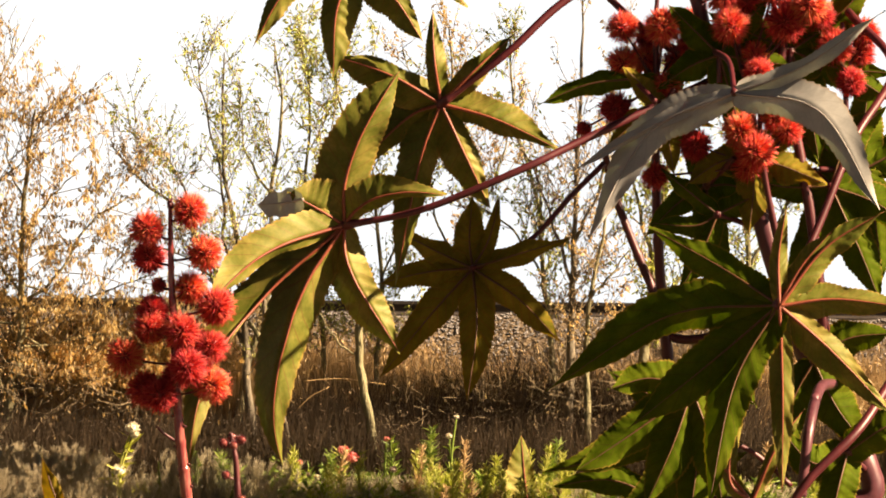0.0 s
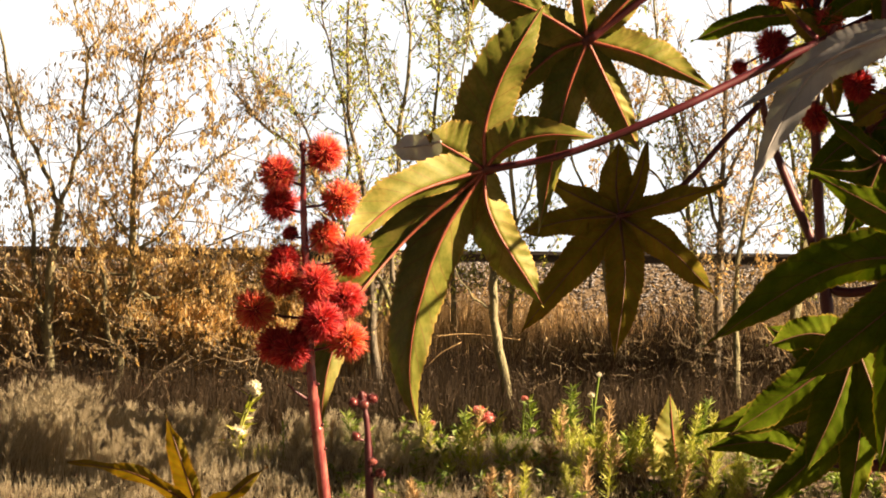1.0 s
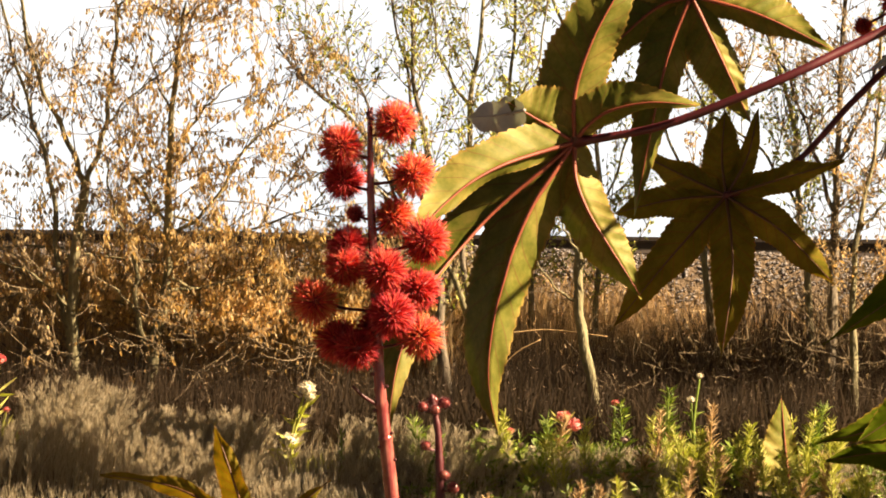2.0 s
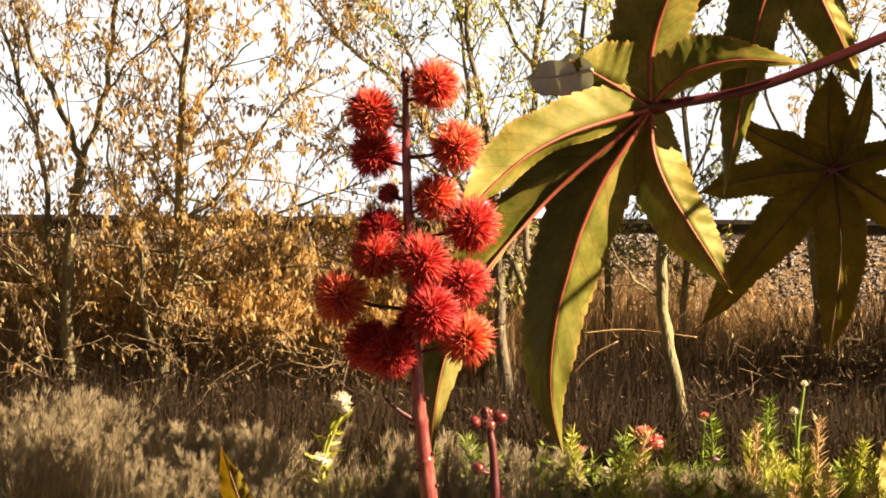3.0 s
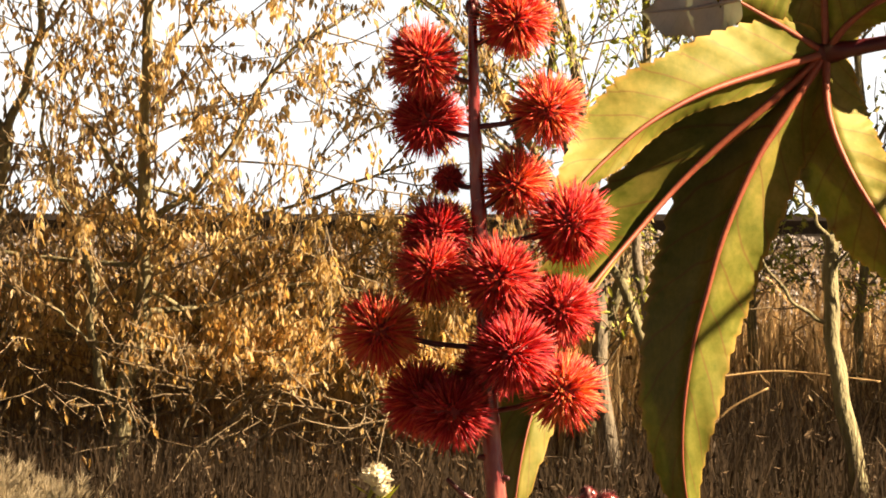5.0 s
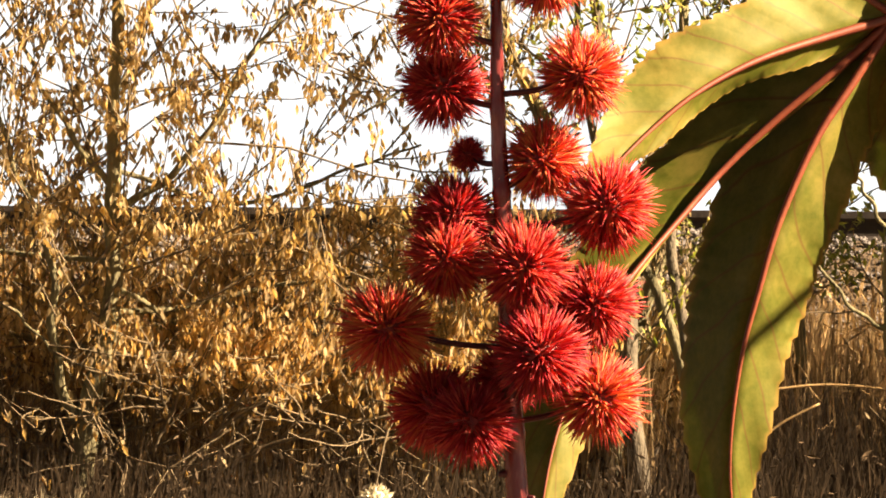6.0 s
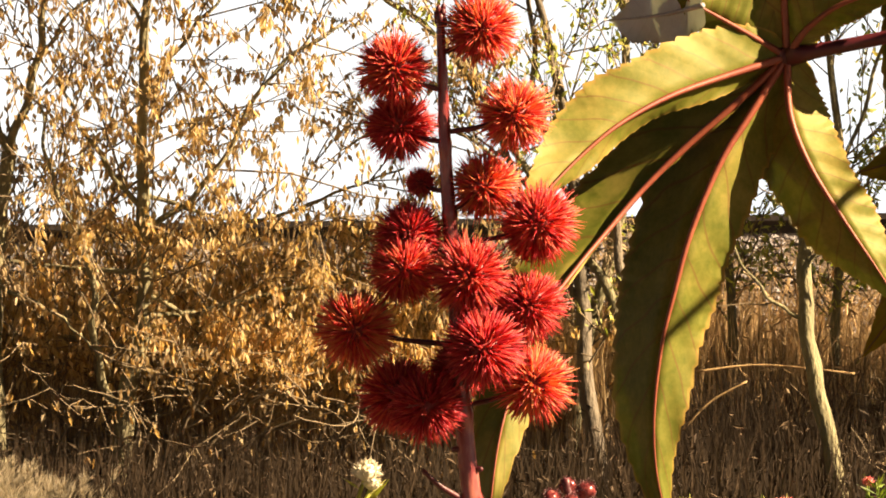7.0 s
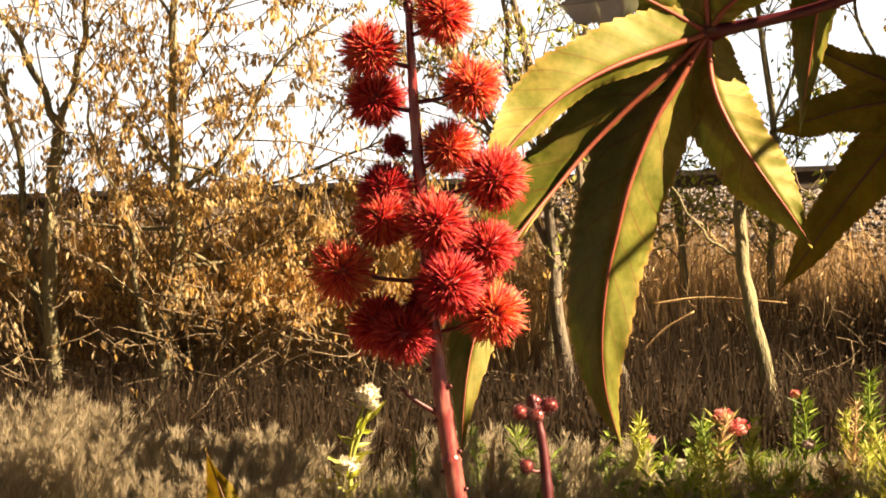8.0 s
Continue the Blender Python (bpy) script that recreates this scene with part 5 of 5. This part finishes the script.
# fallen pale stalks lying across the reeds
for i, (a, b, r) in enumerate((((0.1194, 0.7167, 0.4757), (0.2028, 0.7167, 0.4770), 0.0009), ((0.1110, 0.7, 0.4392), (0.1449, 0.7, 0.4677), 0.0009), ((0.3660, 0.7167, 0.5425), (0.4196, 0.7167, 0.4886), 0.0009), ((0.4642, 0.7083, 0.5331), (0.5269, 0.7, 0.4586), 0.0009), ((0.2284, 0.7167, 0.5037), (0.2578, 0.7167, 0.5197), 0.0009))):
    s = Soup()
    a, b = Vector(a), Vector(b)
    s.tube(spline([a, a.lerp(b, 0.5) + Vector((0, 0, 0.003)), b + (b - a) * 0.2 - Vector((0, 0, 0.004))], 12), r, r * 0.7, 5)
    tagged(new("fallen_stalk", s.mesh("fallen_stalk", M_REED)), "pale dry stalk leaning in the reeds", "dry stalk", "fallen stalks")

grass = Soup()
random.seed(12)
for k in range(25000):
    x, y = (rnd(-0.75, 0.30) if random.random() < 0.8 else rnd(0.2, 1.2)) if k < 20000 else rnd(-2.4, 2.8), rnd(0.24, 0.60)
    g = ground_z(x, y) - 0.004
    dens = 0.5 + 0.5 * noise.noise((x * 7, y * 9, 1))
    if dens < rnd(0.0, 0.40) or (x > 0.1 and random.random() < 0.15) or (-0.125 < x < -0.04 and 0.44 < y < 0.53 and random.random() < 0.6):
        continue
    h = rnd(0.016, 0.044) * (0.35 + 1.1 * dens) * (1.0 if x < 0.05 else 0.7) * (0.8 - 0.45 * smooth_step(0.5, 0.6, y))
    a = Vector((x, y, g))
    lean = rnd(-0.25, 0.45)
    tip = a + Vector((lean * h, rnd(-0.2, 0.2) * h, h))
    grass.blade(a, tip, rnd(0.0006, 0.0013), Vector((-lean * 0.01, 0, 0.002)))
    for _k in range(5):
        q = rnd(0.45, 1.0)
        p = a.lerp(tip, q)
        w = Vector((rnd(-0.5, 0.6), rnd(-0.4, 0.4), rnd(0.6, 1.5))).normalized()
        grass.leaflet(p, w, w.cross(any_way()).normalized(), rnd(0.006, 0.014), rnd(0.0005, 0.0009), 0.3)
for _ in range(1150):
    x, y = random.choice((rnd(-0.6, 0.12), rnd(-0.6, 0.12), random.gauss(-0.19, 0.05), random.gauss(-0.31, 0.03))), rnd(0.40, 0.575)
    if -0.125 < x < -0.035 and y < 0.54:
        continue
    g = ground_z(x, y) - 0.004
    h = rnd(0.032, 0.066) * (1.4 if -0.36 < x < -0.26 else 1.0) * (1.0 - 0.3 * smooth_step(-0.08, 0.1, x))
    lean = rnd(-0.2, 0.5)
    line = spline([(x, y, g), (x + lean * h * 0.3, y, g + h * 0.6), (x + lean * h, y, g + h)], 8)
    grass.tube(line, 0.0007, 0.0003, 3, cap=False)
    for k in range(60):
        q = 0.35 + 0.65 * random.random() ** 0.8
        p = line[int(q * 8)]
        w = Vector((rnd(-0.6, 0.6) + lean, rnd(-0.5, 0.5), rnd(0.6, 1.6))).normalized()
        grass.leaflet(p, w, w.cross(any_way()).normalized(), rnd(0.009, 0.020) * (1.3 - 0.7 * q), rnd(0.0004, 0.0007), 0.3)
tagged(new("dry_grass", grass.mesh("dry_grass", M_GRASS, False)), "bleached feathery dry grass on the slope", "grass", kind="stuff")

herbs = Soup()
random.seed(13)
for _ in range(420):
    x, y = rnd(0.02, 1.1), rnd(0.34, 0.60)
    g = ground_z(x, y) - 0.004
    h = rnd(0.02, 0.055) * (0.7 + 0.6 * noise.noise((x * 6, y * 6, 4)))
    a = Vector((x, y, g))
    tip = a + Vector((rnd(-0.3, 0.3) * h, rnd(-0.2, 0.2) * h, h))
    herbs.blade(a, tip, rnd(0.001, 0.0018))
    for k in range(12):
        p = a.lerp(tip, rnd(0.15, 1.0))
        w = Vector((rnd(-1, 1), rnd(-1, 0.6), rnd(-0.3, 0.7))).normalized()
        herbs.leaflet(p, w, w.cross(any_way()).normalized(), rnd(0.008, 0.018), rnd(0.002, 0.006), 0.2)
tagged(new("green_herbs", herbs.mesh("green_herbs", M_HERB, False)), "low green leafy herbs on the slope", "herbs", kind="stuff")


# ---- flowers ----
def flower_plant(name, label, category, foot_x, foot_y, tops, petal, leaf_mat, seed, head=0.0075, leaf_len=0.018, head_label=""):
    """A leafy stem for each flower head, all from one foot."""
    rng = random.Random(seed)
    foot = Vector((foot_x, foot_y, ground_z(foot_x, foot_y) - 0.004))
    root = thing(name, foot, label, category, category + "s on the slope")
    for top, size in tops:
        top = Vector(top)
        line = spline([foot, foot.lerp(top, 0.5) + Vector((rng.uniform(-0.008, 0.008), 0, 0)), top], 16)
        s = Soup()
        s.tube(line, 0.0019, 0.0011, 6)
        stem = part("stem", s.mesh("stem", leaf_mat), root)
        l = Soup()
        for k in range(11):
            q = rng.uniform(0.15, 0.93)
            p = line[int(q * 16)]
            w = Vector((rng.uniform(-1, 1), rng.uniform(-0.6, 0.6), rng.uniform(0.0, 0.9))).normalized()
            l.leaflet(p, w, w.cross(any_way(rng)).normalized(), leaf_len * rng.uniform(0.5, 1.2), leaf_len * 0.18, 0.25)
        part("leaves", l.mesh("leaves", leaf_mat, False), stem)
        h = Soup()
        r = head * size
        h.ball(top, r * 0.62, 9, 6, 0.85)
        for k in range(70):
            a, tilt = rng.uniform(0, math.tau), math.asin(rng.uniform(-0.35, 1.0))
            out = Vector((math.cos(a) * math.cos(tilt), math.sin(a) * math.cos(tilt), math.sin(tilt) * 0.9))
            way = (out + Vector((0, 0, 0.35)) + any_way(rng) * 0.3).normalized()
            h.leaflet(top + out * (r * 0.42), way, way.cross(any_way(rng)).normalized(), r * rng.uniform(0.35, 0.6), r * rng.uniform(0.2, 0.34), 0.35)
        part("flower_head", h.mesh("flower_head", petal, False), root, head_label)
    return root


p = (-0.0931, 0.532, 0.2889)
flower_plant("white_flower", "cream-white papery flowers on a leafy green stem", "flower", p[0], p[1], (((-0.0792, 0.532, 0.4174), 1.0), ((-0.0761, 0.532, 0.4101), 0.7), ((-0.0955, 0.532, 0.3652), 1.0), ((-0.0571, 0.532, 0.3334), 0.85)), M_WHITE_PETAL, M_FEATHER, 201, 0.0112, 0.022, "cream-white papery head")
p = (-0.1901, 0.4867, 0.2878)
flower_plant("white_flower", "small faded white flower in dry grass", "flower", p[0], p[1], (((-0.1909, 0.4867, 0.3395), 0.6),), M_WHITE_PETAL, M_GRASS, 202, 0.0075, 0.012)
p = (-0.3904, 0.532, 0.2811)
flower_plant("pink_flower", "tall leafy stems with a pink head and yellow buds", "flower", p[0], p[1], (((-0.3868, 0.532, 0.4430), 1.0), ((-0.3794, 0.532, 0.3930), 0.55), ((-0.3643, 0.532, 0.3701), 0.5), ((-0.4076, 0.532, 0.4060), 0.6)), M_PINK_PETAL, M_FEATHER, 203, 0.0085, 0.028)
p = (0.1754, 0.5133, 0.2932)
flower_plant("pink_flower", "pair of pink papery flowers on green stems", "flower", p[0], p[1], (((0.1781, 0.5133, 0.3923), 0.85), ((0.1894, 0.5107, 0.3839), 0.95)), M_PINK_PETAL, M_FEATHER, 204, 0.0105, 0.018, "salmon-pink papery head")
for k, (q, mat, lab, sz) in enumerate((((0.2291, 0.54, 0.4070), M_PINK_PETAL, "small pink flower on a thin stem", 0.6), ((0.1473, 0.5, 0.3601), M_WHITE_PETAL, "white flower among green herbs", 0.7), ((0.1366, 0.5053, 0.3636), M_DUSKY_PETAL, "drooping faded seed head", 0.6), ((0.3135, 0.54, 0.4349), M_WHITE_PETAL, "small white flower above the herbs", 0.55), ((0.3051, 0.54, 0.4113), M_WHITE_PETAL, "white fluffy seed head", 0.7), ((0.1943, 0.4813, 0.3268), M_PINK_PETAL, "pink flower low in the herbs", 0.7), ((0.2053, 0.4813, 0.3270), M_PINK_PETAL, "pink flower low in the herbs", 0.7), ((0.4155, 0.4867, 0.3470), M_PINK_PETAL, "magenta flower low in the herbs", 0.6), ((0.2398, 0.4867, 0.3708), M_DUSKY_PETAL, "faded lilac seed head", 0.8), ((0.2426, 0.4867, 0.3556), M_DUSKY_PETAL, "faded lilac seed head", 0.7), ((0.2541, 0.4813, 0.3326), M_DUSKY_PETAL, "faded lilac seed head", 0.7), ((0.1251, 0.5133, 0.3780), M_PINK_PETAL, "small pink and white flower", 0.6), ((-0.2840, 0.46, 0.3170), M_DUSKY_PETAL, "faded lilac flower spike", 0.6), ((-0.2628, 0.46, 0.3265), M_DUSKY_PETAL, "faded lilac flower spike", 0.6), ((0.2496, 0.5, 0.3498), M_DUSKY_PETAL, "faded brown seed head", 0.8))):
    flower_plant("wild_flower", lab, "flower", q[0] + 0.006 * math.sin(k * 2.1), q[1], ((q, sz),), mat, M_HERB, 210 + k, 0.008, 0.014)


def shoot(top, width, mat, name, label, seed, leaves=70, leaf_len=0.02):
    """A feathery leafy shoot."""
    rng = random.Random(seed)
    top = Vector(top)
    foot = Vector((top.x + rng.uniform(-0.01, 0.01), top.y, ground_z(top.x, top.y) - 0.004))
    root = thing(name, foot, label, "herb", "herbs on the slope")
    line = spline([foot, foot.lerp(top, 0.5) + Vector((rng.uniform(-0.006, 0.006), 0, 0)), top], 20)
    s = Soup()
    s.tube(line, 0.0014, 0.0006, 5)
    part("stem", s.mesh("stem", mat), root)
    l = Soup()
    for k in range(leaves):
        q = rng.uniform(0.12, 1.0)
        p = line[int(q * 20)]
        w = Vector((rng.uniform(-1, 1) * width, rng.uniform(-1, 1) * width, rng.uniform(0.3, 1.0))).normalized()
        l.leaflet(p, w, w.cross(any_way(rng)).normalized(), leaf_len * rng.uniform(0.5, 1.2) * (1.2 - 0.6 * q), leaf_len * 0.075, 0.2)
    part("leaves", l.mesh("leaves", mat, False), root)


for k, (q, mat, wd, ll, lab) in enumerate((
    ((0.3158, 0.4867, 0.3802), M_FEATHER, 1.0, 0.020, "yellow-green feathery herb shoot"), ((0.3349, 0.4813, 0.3575), M_FEATHER, 1.0, 0.022, "yellow-green feathery herb shoot"), ((0.2979, 0.4787, 0.3565), M_FEATHER, 1.0, 0.022, "yellow-green feathery herb shoot"),
    ((0.2849, 0.492, 0.3746), M_REED, 0.5, 0.014, "dry straw-coloured seeding herb spike"), ((0.3538, 0.4733, 0.3397), M_FEATHER, 1.0, 0.022, "yellow-green feathery herb shoot"), ((0.2433, 0.4733, 0.3343), M_FEATHER, 1.0, 0.02, "yellow-green feathery herb shoot"),
    ((0.2180, 0.4867, 0.3613), M_HERB, 1.3, 0.024, "green leafy herb shoot"), ((0.2025, 0.492, 0.3641), M_HERB, 1.3, 0.024, "green leafy herb shoot"), ((0.2340, 0.54, 0.4070), M_HERB, 1.3, 0.022, "green leafy herb shoot"),
    ((0.4398, 0.5133, 0.4085), M_HERB, 0.9, 0.020, "green leafy herb shoot"), ((0.4307, 0.5133, 0.3838), M_HERB, 0.9, 0.020, "green leafy herb shoot"), ((0.2824, 0.5511, 0.4230), M_HERB, 1.4, 0.022, "green leafy herb shoot"), ((0.1608, 0.54, 0.3906), M_HERB, 1.3, 0.02, "green leafy herb shoot"),
    ((0.1395, 0.4733, 0.3296), M_FEATHER, 0.9, 0.018, "yellow-green feathery herb shoot"), ((0.0968, 0.4733, 0.3228), M_REED, 0.9, 0.016, "dry straw-coloured seeding herb spike"), ((0.0296, 0.46, 0.3525), M_GRASS, 0.7, 0.016, "dry straw-coloured leafy herb"), ((0.0115, 0.46, 0.3400), M_GRASS, 0.7, 0.016, "dry straw-coloured leafy herb"),
    ((0.5105, 0.5133, 0.3906), M_HERB, 0.9, 0.020, "green leafy herb shoot"), ((0.0153, 0.46, 0.3809), M_REED, 0.4, 0.012, "dry straw-coloured seeding herb spike"), ((0.2950, 0.4867, 0.3755), M_REED, 0.4, 0.014, "dry straw-coloured seeding herb spike"), ((-0.0425, 0.46, 0.3778), M_HERB, 0.8, 0.012, "grey-green bristly low herb"), ((0.2840, 0.5622, 0.4158), M_HERB, 1.4, 0.02, "green leafy herb shoot"),
    ((0.0272, 0.5133, 0.3886), M_HERB, 1.3, 0.02, "green leafy herb shoot"), ((-0.0047, 0.5133, 0.3888), M_HERB, 1.3, 0.018, "green leafy herb shoot"))):
    shoot(q, wd, mat, "herb_shoot", lab, 300 + k, 120, ll)
srng = random.Random(77)
for k in range(64):
    x, y = srng.uniform(0.10, 0.80) if k < 36 else srng.uniform(0.20, 0.48), srng.uniform(0.36, 0.50)
    mat = M_FEATHER if srng.random() < 0.72 else M_REED
    shoot((x, y, ground_z(x, y) + srng.uniform(0.025, 0.07)), 0.9, mat, "herb_shoot", "yellow-green feathery herb shoot" if mat is M_FEATHER else "dry straw-coloured seeding herb spike", 400 + k, 130, 0.018)
